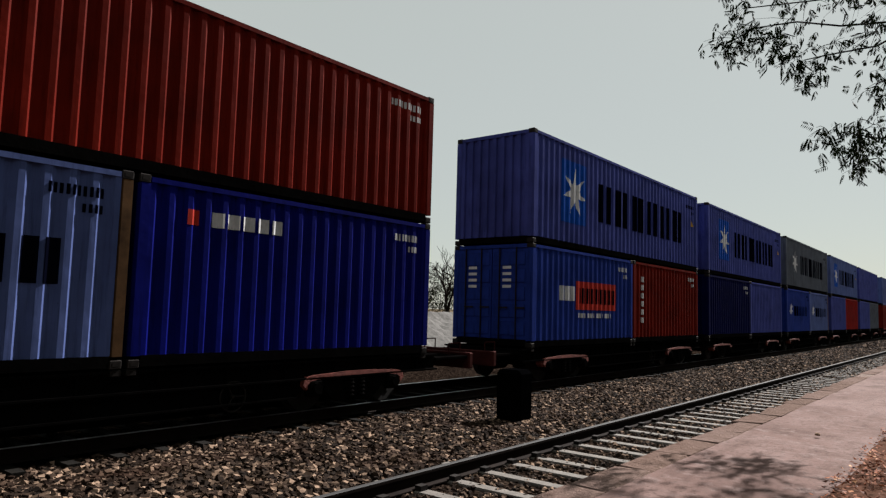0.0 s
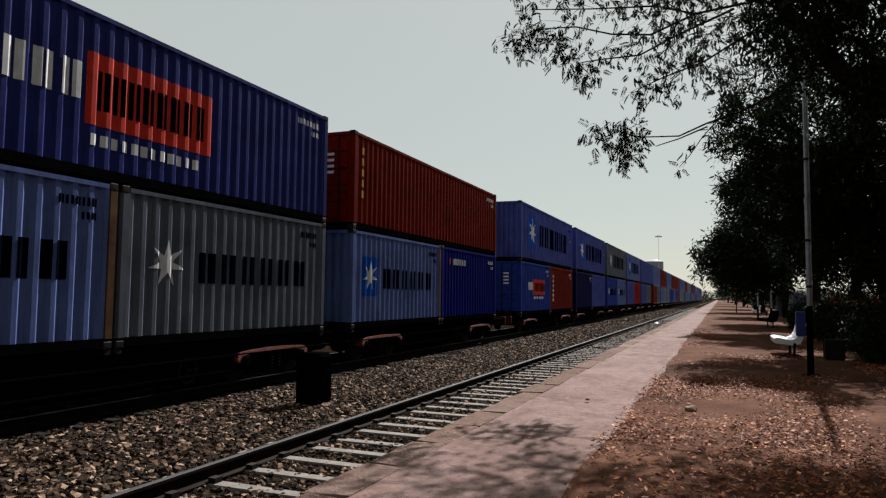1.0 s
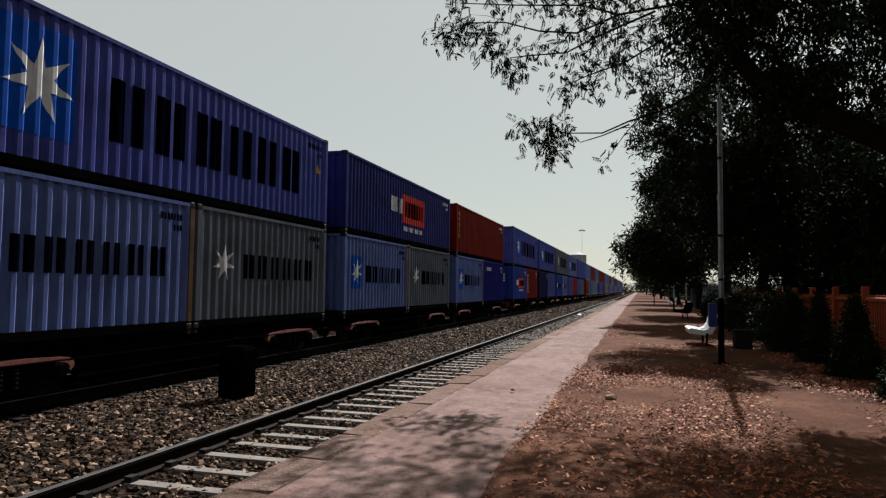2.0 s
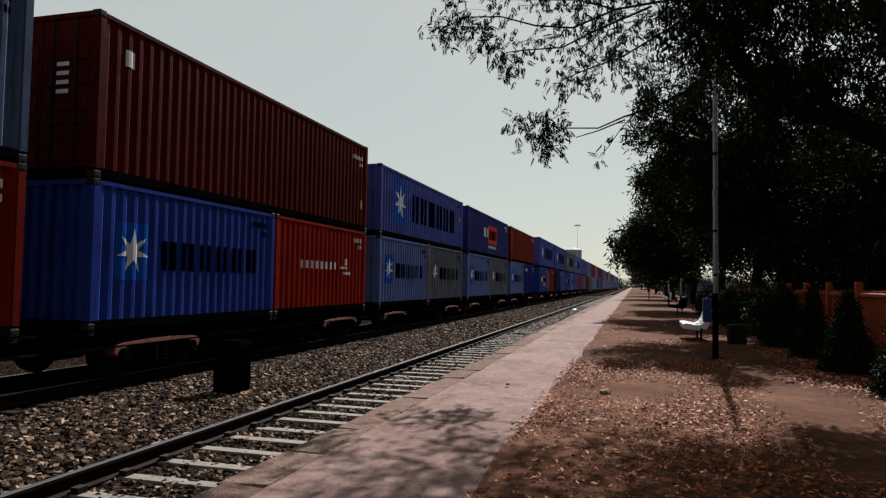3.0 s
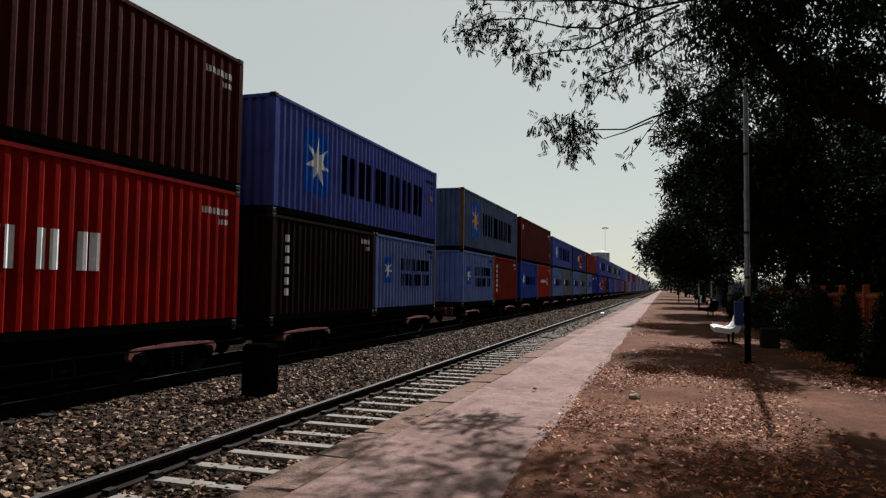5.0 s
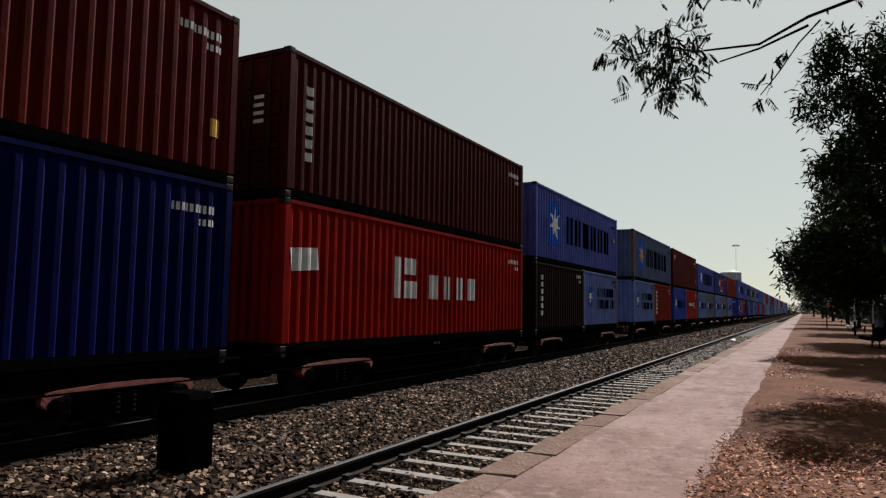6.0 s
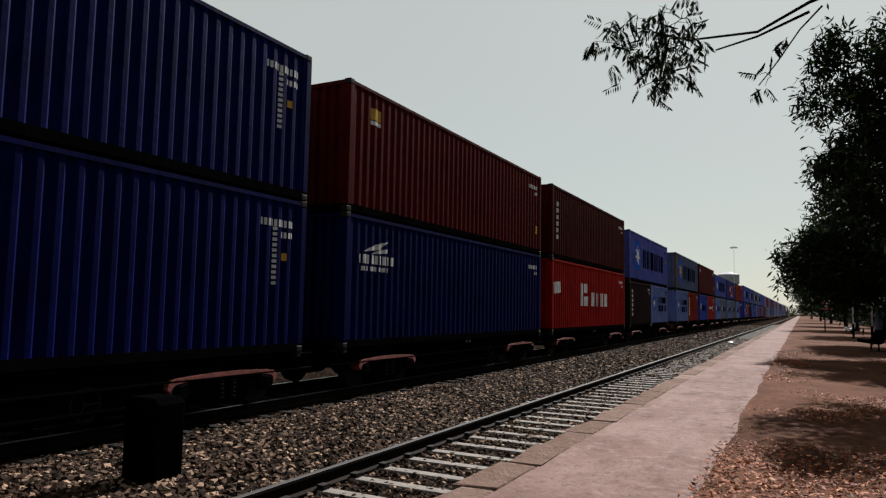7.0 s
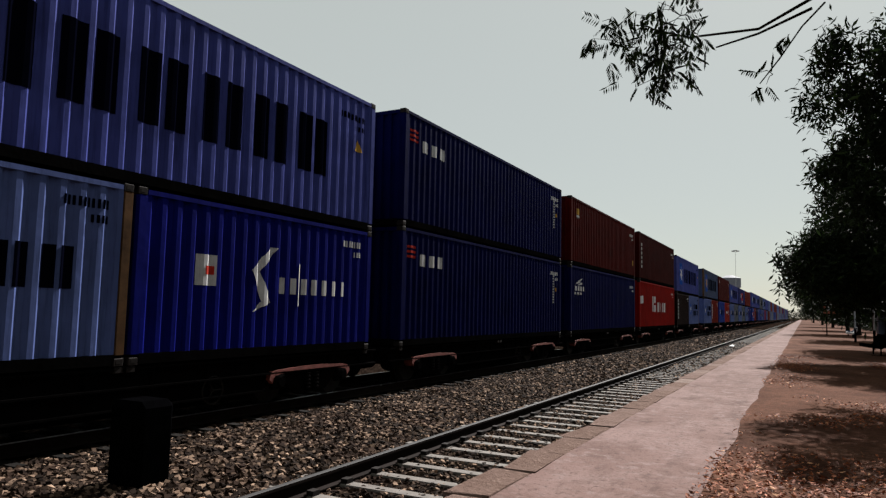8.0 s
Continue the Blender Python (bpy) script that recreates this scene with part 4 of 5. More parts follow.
def leaf_cloud(centres, per, spread, size, seed, droop=0.5):
    """Small leaves round twig ends: each a folded pair of triangles."""
    rng = np.random.default_rng(seed)
    c = np.repeat(np.asarray(centres, float), per, axis=0)
    n = len(c)
    p = c + rng.normal(0, 1, (n, 3)) * np.asarray(spread)
    d = rng.normal(0, 1, (n, 3))
    d[:, 2] -= droop
    d /= np.linalg.norm(d, axis=1)[:, None]
    s = np.cross(d, rng.normal(0, 1, (n, 3)))
    s /= np.linalg.norm(s, axis=1)[:, None] + 1e-9
    up = np.cross(d, s)
    L = (size * rng.uniform(0.6, 1.3, n))[:, None]
    W = L * 0.26
    v = np.stack([p, p + d * L * 0.5 + s * W * 0.5 + up * W * 0.15, p + d * L, p + d * L * 0.5 - s * W * 0.5 + up * W * 0.15], 1)
    f = np.arange(n * 4).reshape(n, 4)
    me = bpy.data.meshes.new("crown")
    me.from_pydata(v.reshape(-1, 3).tolist(), [], f.tolist())
    me.update()
    return me


def blob_centres(blobs, seed):
    """Twig ends in lumpy ellipsoids (x, y, z, rx, ry, rz, count), denser towards their skin."""
    rng = np.random.default_rng(seed)
    out = []
    for x, y, z, rx, ry, rz, n in blobs:
        d = rng.normal(0, 1, (n, 3))
        d /= np.linalg.norm(d, axis=1)[:, None]
        r = rng.uniform(0.25, 1.0, n) ** 0.5 * (1 + 0.18 * np.sin(d[:, 0] * 7 + seed) + 0.15 * np.sin(d[:, 2] * 9 + d[:, 1] * 5))
        out.append(np.array([x, y, z]) + d * r[:, None] * np.array([rx, ry, rz]))
    return np.concatenate(out)


def tree(x, y, height, blobs, per, spread, size, seed, label, trunk_r=0.22, leaf=None, fork=0.35):
    root = thing("tree", label, "tree", "trees along the platform", at=pose(x, y, PLAT_Z - 0.05))
    rng = random.Random(seed)
    bm = bmesh.new()
    top = (rng.uniform(-0.3, 0.3), rng.uniform(-0.3, 0.3), height * fork)
    tube(bm, bent((0, 0, -0.1), top, 5, 0.06, rng), [trunk_r * (1.25 - 0.09 * i) for i in range(6)], 10)
    for bx, by, bz, rx, ry, rz, n in blobs:
        for k in range(4):
            end = (bx + rng.uniform(-0.6, 0.6) * rx, by + rng.uniform(-0.6, 0.6) * ry, bz + rng.uniform(-0.4, 0.6) * rz)
            tube(bm, bent(top, end, 6, 0.16, rng, -0.25), [trunk_r * 0.55 * (1 - 0.14 * i) for i in range(7)], 6)
    part("trunk", bm, BARK, root)
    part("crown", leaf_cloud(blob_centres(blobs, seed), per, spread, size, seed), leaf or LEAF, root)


def near_tree():
    """The tree whose long branches hang over the platform."""
    root = thing("tree", "large dark tree with feathery drooping branches over the platform", "tree", "trees along the platform", at=pose(6.16, 12.5, 0.21))
    rng = random.Random(4)
    nr = np.random.default_rng(4)
    bm = bmesh.new()
    tube(bm, [(0.1, 0, -0.1), (0, 0, 0.8), (-0.1, 0, 1.8), (-0.5, 0, 2.9)], [0.36, 0.30, 0.27, 0.25], 12)
    limb = [(-0.5, 0, 2.9), (-1.8, -0.1, 3.7), (-3.1, -0.2, 4.4), (-4.2, -0.2, 5.1), (-5.0, -0.1, 6.3), (-5.4, 0, 7.6)]
    tube(bm, limb, [0.25, 0.22, 0.19, 0.15, 0.11, 0.07], 10)
    tube(bm, [(-0.5, 0, 2.9), (-0.2, 0.3, 4.5), (0.2, 0.2, 6.5), (0.1, 0.4, 8.2)], [0.2, 0.17, 0.12, 0.06], 8)
    tube(bm, [(-1.8, -0.1, 3.7), (-1.9, 0.4, 5.2), (-2.3, 0.6, 7.0), (-2.2, 0.5, 8.4)], [0.15, 0.12, 0.09, 0.04], 8)
    # long branches over the platform, as (across, height) in the tree's upright plane
    def spot(x, z, y=0.0):
        return Vector(((x - 6.16) / 1.017, y / 1.017, (z - 0.21) / 1.017))

    sprays = [
        ([(1.9, 5.9), (1.0, 5.3), (0.38, 4.96), (-0.16, 4.79), (-0.63, 4.64), (-1.3, 4.68), (-1.65, 4.77)], 0.020),
        ([(-0.16, 4.78), (-0.63, 4.59), (-1.01, 4.45)], 0.012),
        ([(-0.05, 4.82), (-0.25, 4.55), (-0.45, 4.25), (-0.63, 4.09)], 0.007),
        ([(0.9, 6.9), (-0.32, 6.74), (-1.09, 6.52), (-1.79, 6.66), (-2.42, 6.83), (-3.07, 6.86), (-3.57, 6.76)], 0.020),
        ([(0.3, 6.75), (-0.71, 6.39), (-1.29, 6.2), (-2.0, 6.18), (-2.31, 6.11)], 0.018),
        ([(-0.32, 6.74), (-1.0, 7.05), (-2.2, 7.2), (-3.29, 7.28)], 0.016),
        ([(0.7, 6.4), (-0.2, 5.95), (-0.9, 5.7), (-1.3, 5.5)], 0.016),
        ([(-0.2, 7.0), (-1.2, 7.7), (-2.4, 7.9)], 0.014),
    ]
    for k, (pts, thick) in enumerate(sprays):
        path = [spot(x, z, 0.12 * math.sin(1.7 * i + k)) for i, (x, z) in enumerate(pts)]
        tube(bm, path, [thick * (1 - 0.85 * i / len(path)) + 0.003 for i in range(len(path))], 6)
    # bunches of leaves at the twig ends: (across, height, spread, count)
    bunches = [(-2.16, 4.89, 0.13, 7), (-1.98, 4.58, 0.12, 7), (-1.62, 4.78, 0.15, 16), (-1.48, 4.84, 0.12, 9), (-1.52, 4.55, 0.14, 12), (-1.6, 4.2, 0.10, 7),
               (-1.42, 4.3, 0.10, 6), (-0.63, 4.09, 0.06, 2), (-1.25, 4.72, 0.10, 4), (-0.5, 4.4, 0.10, 2), (-3.74, 6.8, 0.15, 10), (-3.46, 6.65, 0.16, 14), (-3.18, 6.84, 0.18, 16),
               (-2.9, 6.6, 0.16, 13), (-3.29, 7.28, 0.2, 10), (-2.63, 6.42, 0.15, 11), (-2.5, 6.18, 0.14, 10), (-2.21, 5.96, 0.14, 9), (-2.31, 5.82, 0.12, 7),
               (-1.29, 5.52, 0.18, 12), (-1.0, 5.7, 0.2, 15), (-0.6, 5.85, 0.22, 16), (-2.6, 6.85, 0.2, 8), (-2.0, 6.3, 0.18, 9), (-1.4, 6.35, 0.22, 12), (-0.8, 6.5, 0.28, 22),
               (-2.4, 7.2, 0.25, 12), (-1.6, 7.15, 0.28, 18), (-0.9, 7.0, 0.32, 26), (-2.3, 7.9, 0.3, 18), (-1.5, 7.8, 0.35, 26), (-0.3, 6.2, 0.3, 26), (0.1, 6.6, 0.35, 34),
               (0.1, 5.6, 0.25, 20), (-0.2, 7.3, 0.4, 40), (0.5, 5.5, 0.3, 22), (0.9, 5.3, 0.25, 14), (-0.8, 7.6, 0.4, 36)]
    fronds = []
    for x, z, spread, count in bunches:
        for q in range(int(count * 2.3)):
            tip = spot(x + rng.gauss(0, spread), z + rng.gauss(0, spread * 0.8), rng.gauss(0, spread * 1.5))
            fronds.append(tip)
            if q % 3 == 0:
                heart = spot(x + 0.12, z + 0.05, 0)
                tube(bm, [heart, heart.lerp(tip, 0.5) + Vector((0, 0, 0.03)), tip], [0.005, 0.004, 0.002], 4)
    part("trunk", bm, BARK, root)
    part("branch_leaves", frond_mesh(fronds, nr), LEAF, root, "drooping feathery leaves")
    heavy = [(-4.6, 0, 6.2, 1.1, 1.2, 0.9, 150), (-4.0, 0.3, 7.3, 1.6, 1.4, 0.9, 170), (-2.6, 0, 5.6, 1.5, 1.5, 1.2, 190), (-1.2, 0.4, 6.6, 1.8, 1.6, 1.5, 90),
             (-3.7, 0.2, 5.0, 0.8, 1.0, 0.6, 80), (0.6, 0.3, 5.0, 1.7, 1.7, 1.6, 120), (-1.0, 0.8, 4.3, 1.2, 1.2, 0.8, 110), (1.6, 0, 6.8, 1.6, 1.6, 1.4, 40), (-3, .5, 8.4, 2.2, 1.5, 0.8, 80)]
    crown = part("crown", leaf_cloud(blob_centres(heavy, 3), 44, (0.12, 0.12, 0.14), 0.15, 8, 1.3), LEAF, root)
    for child in root.children:
        child.data.transform(Matrix.Scale(1.017, 4))


def frond_mesh(points, nr):
    """Feather leaves: narrow leaflets hanging in a fan from each point."""
    verts, faces = [], []
    for p in points:
        d = nr.normal(0, 0.55, 3)
        d[2] -= 0.75
        d /= np.linalg.norm(d)
        s = np.cross(d, nr.normal(0, 1, 3))
        s /= np.linalg.norm(s) + 1e-9
        length = nr.uniform(0.12, 0.22)
        base = np.array(p)
        for k in range(7):
            for side in (-1, 1):
                a = base + d * length * (0.15 + 0.85 * k / 6)
                e = d * 0.55 + s * side * 0.8
                e[2] -= 0.6
                e /= np.linalg.norm(e)
                ll = 0.095 * (1 - 0.05 * k)
                w = np.cross(e, nr.normal(0, 1, 3))
                w *= 0.0105 / (np.linalg.norm(w) + 1e-9)
                i = len(verts)
                verts += [a, a + e * ll * 0.5 + w, a + e * ll, a + e * ll * 0.5 - w]
                faces.append((i, i + 1, i + 2, i + 3))
    return raw_mesh(verts, faces, "branch_leaves")


near_tree()
tree(4.4, 22, 9, [(-1.8, 0, 6.6, 2.4, 2.4, 1.9, 100), (-2.5, 0, 4.4, 1.6, 1.8, 1.5, 70), (0.3, 0, 5.2, 2.4, 2.4, 2.2, 110), (-1.0, 0, 2.7, 1.3, 1.5, 0.9, 40)],
     150, (0.17, 0.17, 0.22), 0.20, 21, "leafy dark green tree standing at the back of the platform")
tree(5.0, 32.5, 10, [(-2.3, 0, 6.2, 2.6, 2.6, 2.3, 110), (-4.1, 0, 3.4, 2.0, 2.2, 1.3, 85), (0.4, 0, 5.6, 2.8, 2.8, 2.6, 110)],
     135, (0.22, 0.22, 0.27), 0.26, 22, "leafy dark green tree leaning over the platform")
tree(5.0, 44, 11, [(-2.2, 0, 6.4, 2.6, 3.0, 2.6, 170), (-3.0, 0, 3.6, 1.8, 2.2, 1.6, 100), (0.8, 0, 6.0, 3.0, 3.0, 3.0, 140)],
     70, (0.4, 0.4, 0.32), 0.34, 23, "tall leafy tree beside the platform")
for i, (x, y, h) in enumerate([(4.8, 60, 1.0), (4.2, 79, 1.1), (4.5, 102, 1.15), (4.0, 136, 1.2), (3.5, 183, 1.3), (2.5, 247, 1.4)]):
    tree(x, y, 10 * h, [(-1.6, 0, 5.6 * h, 3.2 * h, 3.4, 2.9 * h, 150), (0.8, 0, 6.6 * h, 3.2 * h, 3.4, 3.0 * h, 120), (-1.5, 0, 2.8 * h, 2.0, 2.4, 1.3, 50)],
         40, (0.5, 0.5, 0.42), 0.5, 30 + i, "distant leafy tree in the row along the platform")
for i, (x, y, h) in enumerate([(8.0, 14.0, 0.72), (8.2, 19.5, 0.8), (7.8, 25.5, 0.9), (8.3, 32, 1.0), (11.2, 17, 0.8), (11.2, 28, 1.1)]):
    tree(x, y, 9 * h, [(0, 0, 5.8 * h, 2.8, 2.9, 2.6 * h, 190), (-0.6, 0.4, 3.1 * h, 2.2, 2.6, 1.7, 150)],
         80, (0.34, 0.34, 0.3), 0.27, 50 + i, "dense dark tree behind the fence")


# unseen trees beside and behind the viewer, added to dim light on the train
for i in range(11):
    tree(8.0 + 2.5 * hash_mix(i + 40), 6 - i * 6.0, 15, [(0, 0, 10.0, 3.8, 3.8, 4.4, 170), (-0.5, 0, 4.4, 3.2, 3.4, 3.0, 120)],
         50, (0.45, 0.45, 0.4), 0.5, 140 + i, "unseen dense tree added to shade the train's side")


def cone_shrub(x, y, h, r, seed):
    root = thing("conical_shrub", "dark clipped conical shrub in front of the fence", "shrub", "shrubs along the fence", at=pose(x, y, PLAT_Z))
    nr = np.random.default_rng(seed)
    n = 900
    t = nr.uniform(0, 1, n) ** 1.5
    a = nr.uniform(0, math.tau, n)
    q = r * (1 - t) * np.sqrt(nr.uniform(0.35, 1, n))
    c = np.stack([q * np.cos(a), q * np.sin(a), 0.08 + t * h], 1)
    part("crown", leaf_cloud(c, 9, (0.05, 0.05, 0.05), 0.10, seed, 0.2), SHRUB, root)
    bm = bmesh.new()
    rod(bm, (0, 0, 0), (0, 0, h * 0.8), 0.04, 0.01, 8)
    part("trunk", bm, BARK, root)


for i in range(5):
    cone_shrub(3.6 + 0.08 * hash_mix(i), 8.2 + i * 2.6, 1.3 + 0.15 * hash_mix(i + 5), 0.42 + 0.08 * hash_mix(i + 9), 70 + i)


def hedge():
    # first row, before the fence, is added to stand for its shaded far length
    c = blob_centres([(3.72, 19.5 + k * 1.9, 0.85, 0.42, 1.25, 0.72, 130) for k in range(11)] + [(7.2, 9 + k * 2.4, 0.9, 0.9, 1.5, 0.9, 110) for k in range(14)] + [(7.5, 42 + k * 7.0, 1.3, 1.4, 4.2, 1.6, 130) for k in range(30)], 91)
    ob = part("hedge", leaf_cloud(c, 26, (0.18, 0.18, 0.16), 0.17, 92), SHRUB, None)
    tagged(ob, "dark undergrowth behind the fence, front row standing for fence shade", "bushes", kind="stuff")


hedge()

# ---------------- beyond the train ----------------


def berm():
    def h(x, y):
        t = max(0.0, 1 - abs(x + 27) / 3.4)
        return -0.8 + 2.3 * t ** 0.7 + 0.35 * noise.noise(Vector((x * 0.9, y * 0.7, 2))) * t + 0.12 * noise.noise(Vector((x * 3, y * 3, 2)))
    ob = setting("rubble_bank", grid_sheet(steps(-31, -23, 20), steps(5, 120, 180), h, "rubble_bank"), BANK, "low bank of pale grey rubble beyond the tracks", "bank")
    return ob


BANK = plain("grey_rubble", (0.07, 0.066, 0.062), 0.95, 0, 0.45, 4.0, 0.9)
berm()


def bush(x, y, s, seed):
    root = thing("bush", "dusty olive scrub bush beyond the tracks", "bush", "bushes beyond the tracks", at=pose(x, y, -0.75))
    part("crown", leaf_cloud(blob_centres([(0, 0, 1.6 * s, 2.6 * s, 2.6 * s, 1.5 * s, 90), (0.8, 0.5, 2.6 * s, 1.5 * s, 1.6 * s, 1.1 * s, 40)], seed), 34, (0.3, 0.3, 0.25), 0.26, seed, 0.1), LEAF_FAR, root)
    bm = bmesh.new()
    rng = random.Random(seed)
    for k in range(5):
        tube(bm, bent((0, 0, 0), (rng.uniform(-1.2, 1.2) * s, rng.uniform(-1.2, 1.2) * s, 2.6 * s), 4, 0.12, rng), [0.07, 0.05, 0.04, 0.03, 0.015], 5)
    part("stems", bm, BARK, root)


for i in range(16):
    bush(-37 - 3 * hash_mix(i), 22 + i * 5.2, 1.5 + 0.5 * hash_mix(i + 3), 100 + i)


def bare_tree(x, y, h, seed):
    root = thing("bare_tree", "leafless grey tree beyond the tracks", "tree", at=pose(x, y, -0.75))
    rng = random.Random(seed)
    bm = bmesh.new()

    def grow(p, d, length, r, depth):
        q = p + d * length
        tube(bm, [p, p.lerp(q, 0.5) + Vector((rng.uniform(-0.06, 0.06), rng.uniform(-0.06, 0.06), 0)), q], [r, r * 0.85, r * 0.7], 5)
        if depth:
            for _ in range(3):
                e = (d + Vector((rng.uniform(-0.8, 0.8), rng.uniform(-0.8, 0.8), rng.uniform(-0.1, 0.5)))).normalized()
                grow(q, e, length * rng.uniform(0.6, 0.85), r * 0.62, depth - 1)
    grow(Vector((0, 0, 0)), Vector((0, 0, 1)), h * 0.3, 0.16, 5)
    part("trunk", bm, BARK, root)


bare_tree(-34, 43.0, 7.5, 3)


def light_mast():
    root = thing("high_mast_light", "tall thin grey mast with a ring of floodlights", "light mast", at=pose(-14.6, 185, -0.75))
    bm = bmesh.new()
    rod(bm, (0, 0, 0), (0, 0, 18.6), 0.06, 0.03, 10)
    part("mast", bm, MAST, root)
    bm = bmesh.new()
    rod(bm, (0, 0, 18.5), (0, 0, 18.62), 0.5, 0.5, 16)
    part("head_ring", bm, MAST, root)
    for k in range(6):
        a = k * math.tau / 6
        bm = bmesh.new()
        box(bm, 0.7 * math.cos(a) - 0.18, 0.7 * math.cos(a) + 0.18, 0.7 * math.sin(a) - 0.18, 0.7 * math.sin(a) + 0.18, 18.25, 18.52, 0.03)
        part("floodlight", bm, MAST, root)


def water_tank():
    root = thing("water_tower", "round grey concrete water tower behind the train", "water tower", at=pose(-18.9, 220, -0.75))
    bm = bmesh.new()
    rod(bm, (0, 0, 11.0), (0, 0, 13.6), 2.9, 2.9, 24)
    rod(bm, (0, 0, 13.6), (0, 0, 14.4), 2.9, 0.8, 24)
    rod(bm, (0, 0, 10.2), (0, 0, 11.0), 2.0, 2.9, 24)
    part("tank", bm, TANK, root)
    for k in range(6):
        a = k * math.tau / 6
        bm = bmesh.new()
        rod(bm, (2.0 * math.cos(a), 2.0 * math.sin(a), 0), (2.0 * math.cos(a), 2.0 * math.sin(a), 10.6), 0.2, seg=8)
        part("leg", bm, TANK, root)


light_mast()
water_tank()


def far_woods():
    c = blob_centres([(-120 + k * 13, 480 + 30 * hash_mix(k), 3.0, 9, 9, 4.0, 60) for k in range(22)], 7)
    ob = part("far_woods", leaf_cloud(c, 26, (1.2, 1.2, 1.0), 1.3, 12), LEAF_FAR, None)
    tagged(ob, "hazy line of far trees on the horizon", "woods", kind="stuff")


far_woods()

# ---------------- leaf litter, sleepers, coping ----------------


def leaf_litter():
    nr = np.random.default_rng(17)
    pts = []
    while len(pts) < 42000:
        x, y = nr.uniform(-1.5, 4.6), -7 + 42 * nr.uniform(0, 1) ** 0.95
        dens = 0.42 + 1.2 * noise.noise(Vector((x * 0.7, y * 0.45, 5))) - (0.45 if y > 15 else 0.0) + (0.3 if x > 2.6 else 0)
        if x > dirt_edge(y) - 0.1 * nr.random() and nr.random() < dens:
            pts.append((x, y))
    verts, faces = [], []
    for x, y in pts:
        a, s = nr.uniform(0, math.tau), nr.uniform(0.012, 0.034)
        c, d = math.cos(a) * s, math.sin(a) * s
        z = PLAT_Z + 0.045 + 0.02 * nr.random()
        k1, k2 = nr.uniform(-0.012, 0.022, 2)
        i = len(verts)
        verts += [(x - c, y - d, z + k1), (x + d * 0.5, y - c * 0.5, z), (x + c, y + d, z + k2), (x - d * 0.5, y + c * 0.5, z + 0.01)]
        faces.append((i, i + 1, i + 2, i + 3))
    ob = part("leaf_litter", raw_mesh(verts, faces, "leaf_litter"), LITTER, None)
    tagged(ob, "dry brown fallen leaves scattered over the earth", "fallen leaves", kind="stuff")


leaf_litter()


def loose_stone(x, y, s, seed):
    bm = bmesh.new()
    bmesh.ops.create_icosphere(bm, subdivisions=2, radius=s)
    for v in bm.verts:
        v.co *= 1 + 0.35 * noise.noise(v.co * (2 / s) + Vector((seed, 0, 0)))
        v.co.z = max(v.co.z * 0.7, -s * 0.3)
    ob = part("loose_stone", bm, STONE, None, at=pose(x, y, PLAT_Z + 0.03 + s * 0.25))
    tagged(ob, "small dark stone lying on the platform earth", "stone", "loose stones")


for i, (x, y, s) in enumerate([(-0.37, 9.57, 0.08), (2.3, 11.6, 0.06), (-1.77, 9.9, 0.035)]):
    loose_stone(x, y, s, i)


def litter_scrap(x, y):
    bm = bmesh.new()
    bmesh.ops.create_icosphere(bm, subdivisions=2, radius=0.16)
    for v in bm.verts:
        v.co *= 1 + 0.6 * noise.noise(v.co * 14)
        v.co.z *= 0.5
    ob = part("paper_scrap", bm, BENCH_WHITE, None, at=pose(x, y, -0.12))
    tagged(ob, "crumpled white scrap lying between the rails", "litter")


litter_scrap(-4.4, 53)


def sleeper_mesh():
    bm = bmesh.new()
    extrude_profile(bm, [(-0.125, -0.40), (0.125, -0.40), (0.088, -0.19), (0.075, -0.175), (-0.075, -0.175), (-0.088, -0.19)], -1.37, 1.37)
    bmesh.ops.rotate(bm, verts=bm.verts, cent=(0, 0, 0), matrix=Matrix.Rotation(math.pi / 2, 3, "Z"))
    return mesh_of(bm, "sleeper")


SLEEPER = sleeper_mesh()
SPACING = 0.60
for i in range(-18, 230):
    part("sleeper", SLEEPER, CONCRETE, near_track, at=pose(-4.14, 1.0 + i * SPACING, 0.012 * hash_mix(i), 0, 0, 0.6 * (hash_mix(i + 2) - 0.5)))


def clips(xs, count, y0):
    verts, faces = [], []
    for i in range(count):
        for x in xs:
            for s in (-1, 1):
                cx, cy = x + s * 0.105, y0 + i * SPACING
                k = len(verts)
                verts += [(cx + a * 0.045, cy + b * 0.055, c) for c in (-0.18, -0.115) for b in (-1, 1) for a in (-1, 1)]
                faces += [tuple(k + j for j in q) for q in ((0, 2, 3, 1), (4, 5, 7, 6), (0, 1, 5, 4), (2, 6, 7, 3), (0, 4, 6, 2), (1, 3, 7, 5))]
    return raw_mesh(verts, faces, "rail_clips")


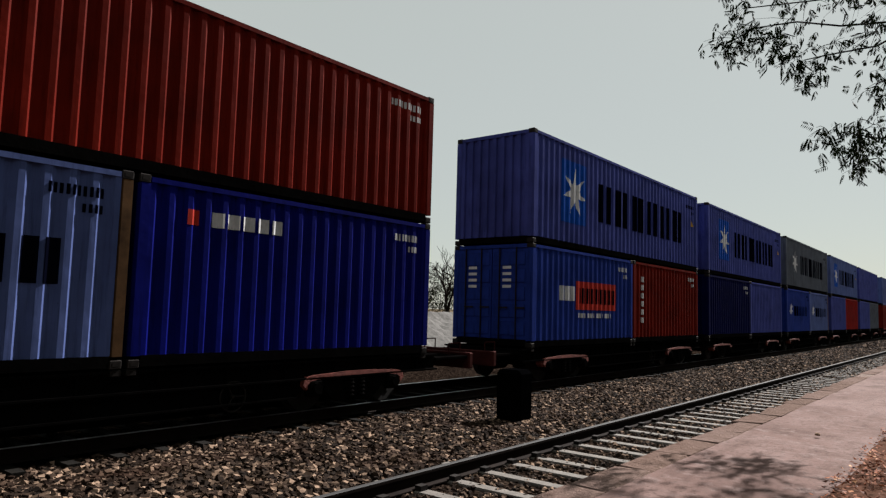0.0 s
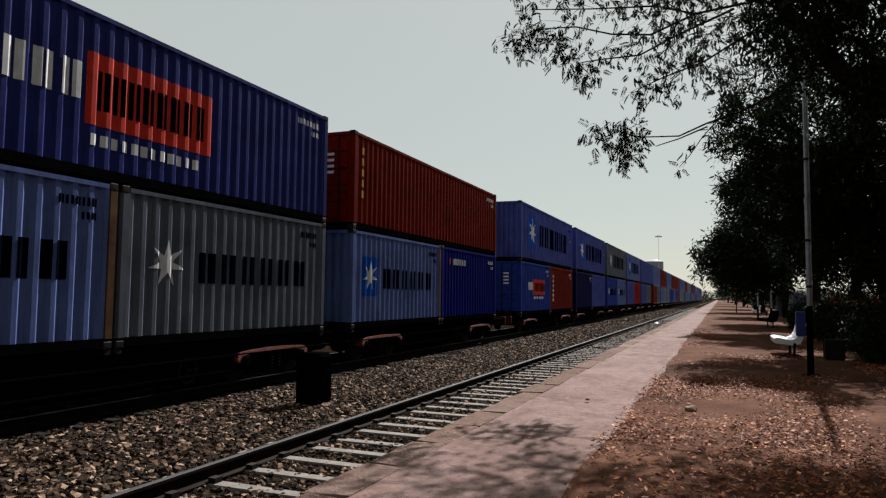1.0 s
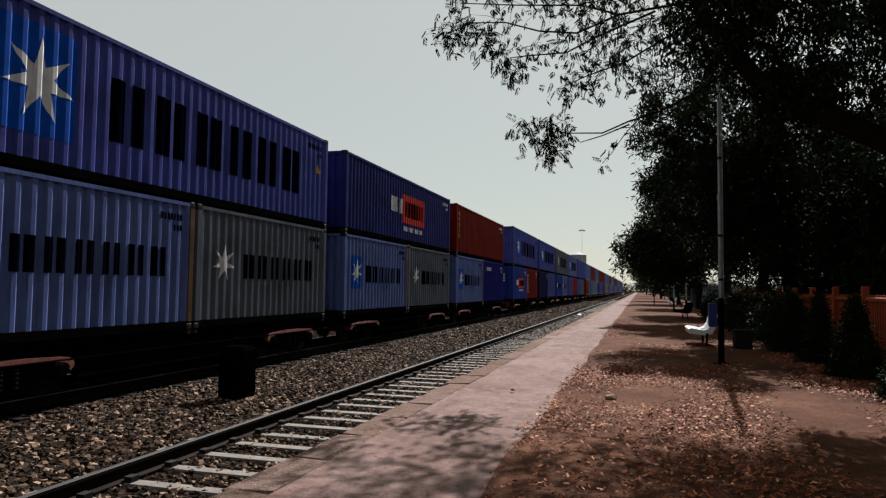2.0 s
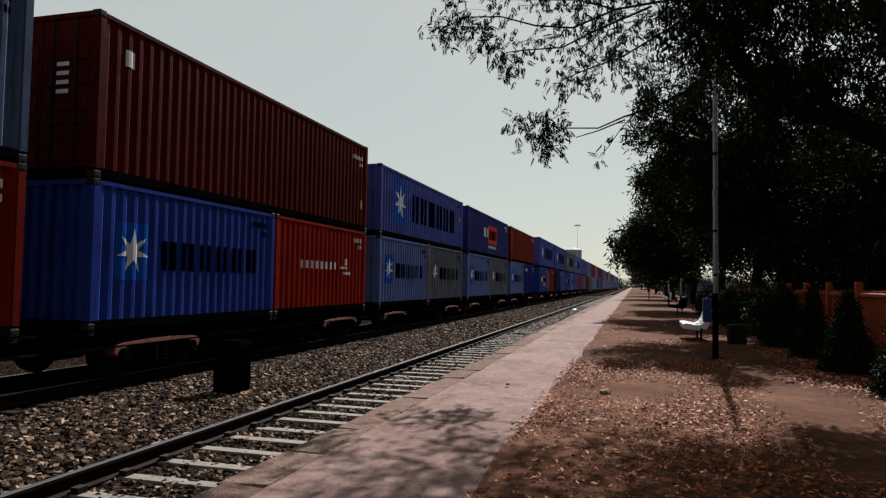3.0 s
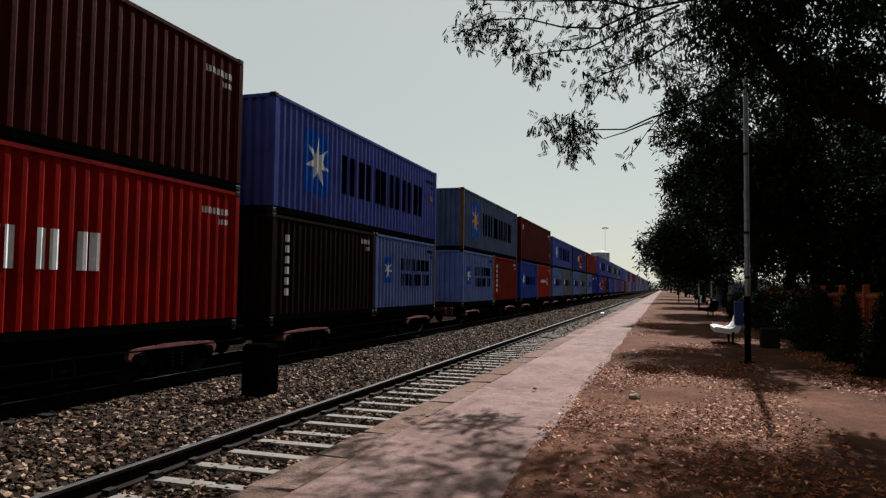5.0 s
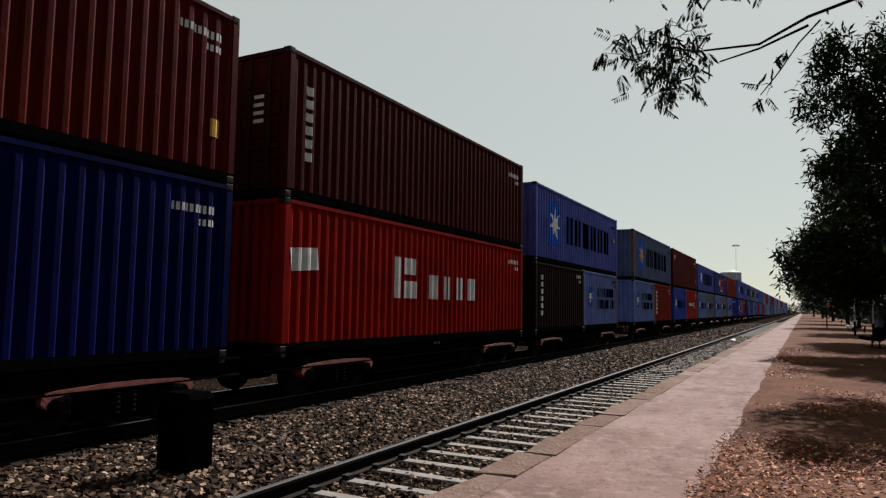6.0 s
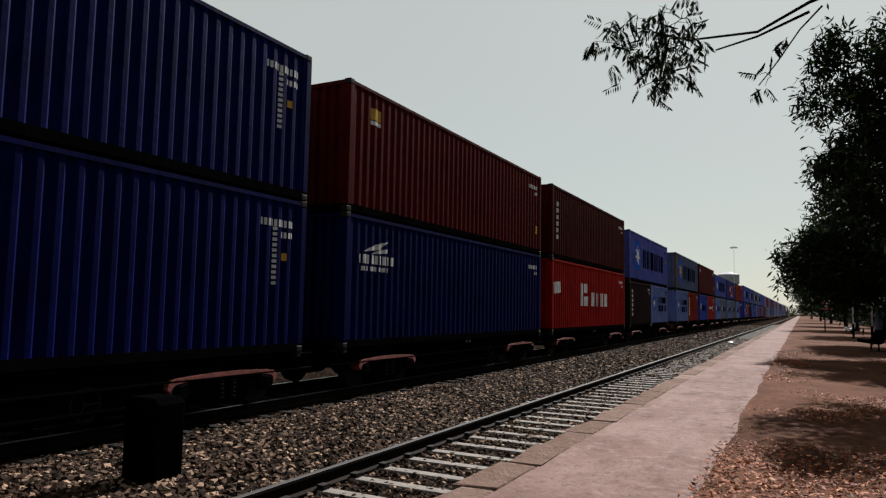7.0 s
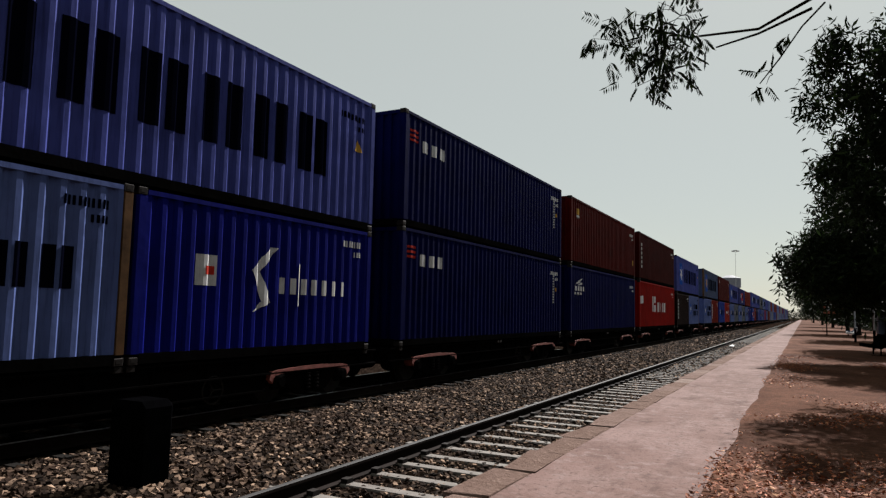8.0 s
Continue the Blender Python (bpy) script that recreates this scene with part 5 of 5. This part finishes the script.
tagged(part("rail_clips", clips((-4.98, -3.30), 248, 1.0 - 18 * SPACING), CASTING, near_track), kind="stuff")
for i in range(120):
    part("sleeper", SLEEPER, CONCRETE_SHADED, far_track, at=pose(TRAIN_X, 2.0 + i * SPACING, -0.01))


def coping_mesh(seed, length):
    bm = bmesh.new()
    box(bm, 0, 0.40, 0, length, -0.13, 0.006, bevel=0.022)
    rng = random.Random(seed)
    for v in bm.verts:
        if v.co.x < 0.1:
            v.co.x += rng.uniform(-0.05, 0.07)
        if v.co.x > 0.3:
            v.co.x += rng.uniform(-0.03, 0.03)
        v.co.z += rng.uniform(-0.010, 0.008)
    return mesh_of(bm, "coping_stone")


COPINGS = [coping_mesh(k, 0.985) for k in range(6)]
for i in range(-13, 150):
    part("coping_stone", COPINGS[int(hash_mix(i) * 6) % 6], COPING, paving, at=pose(EDGE_X + 0.02 * hash_mix(i + 3), 1.5 + i * 1.0, PLAT_Z + 0.006 * (hash_mix(i + 1) - 0.4), 0, 0, 0.5 * (hash_mix(i + 7) - 0.5)))
part("far_coping", boxed(EDGE_X, EDGE_X + 0.40, 151.5, 900, PLAT_Z - 0.13, PLAT_Z + 0.004, name="far_coping"), COPING, paving)

# ---------------- what moves ----------------
# metres that the train has run along the track, at its times
RUN = [(0.0, 10.5), (0.5, 19.35), (1.0, 27.6), (1.5, 36.5), (2.2, 48.5), (3.0, 62.1), (3.5, 71.2), (4.0, 79.1), (4.6, 89.3), (5.15, 98.3), (5.3, 100.2),
       (5.5, 102.5), (6.0, 110.3), (6.5, 118.3), (7.0, 126.2), (7.5, 134.5), (8.0, 142.1)]


def run_at(t):
    for (a, ya), (b, yb) in zip(RUN, RUN[1:]):
        if t <= b:
            return ya + (yb - ya) * (t - a) / (b - a)
    return RUN[-1][1]


def motions():
    for ob, x, y, z in MOVING:
        walk(ob, [(t, pose(x, y + run, z)) for t, run in RUN])
    wheel_turn = 180 / math.pi / 0.45
    times = [k / FPS for k in range(241)]
    for wagon in TURNING:
        for wheels in [o for o in wagon.children_recursive if o.name.startswith("wheelset")]:
            yy = wheels.matrix_basis.translation.y
            walk(wheels, [(t, pose(0, yy, 0.45, -((run_at(t) - RUN[0][1]) * wheel_turn))) for t in times])


motions()
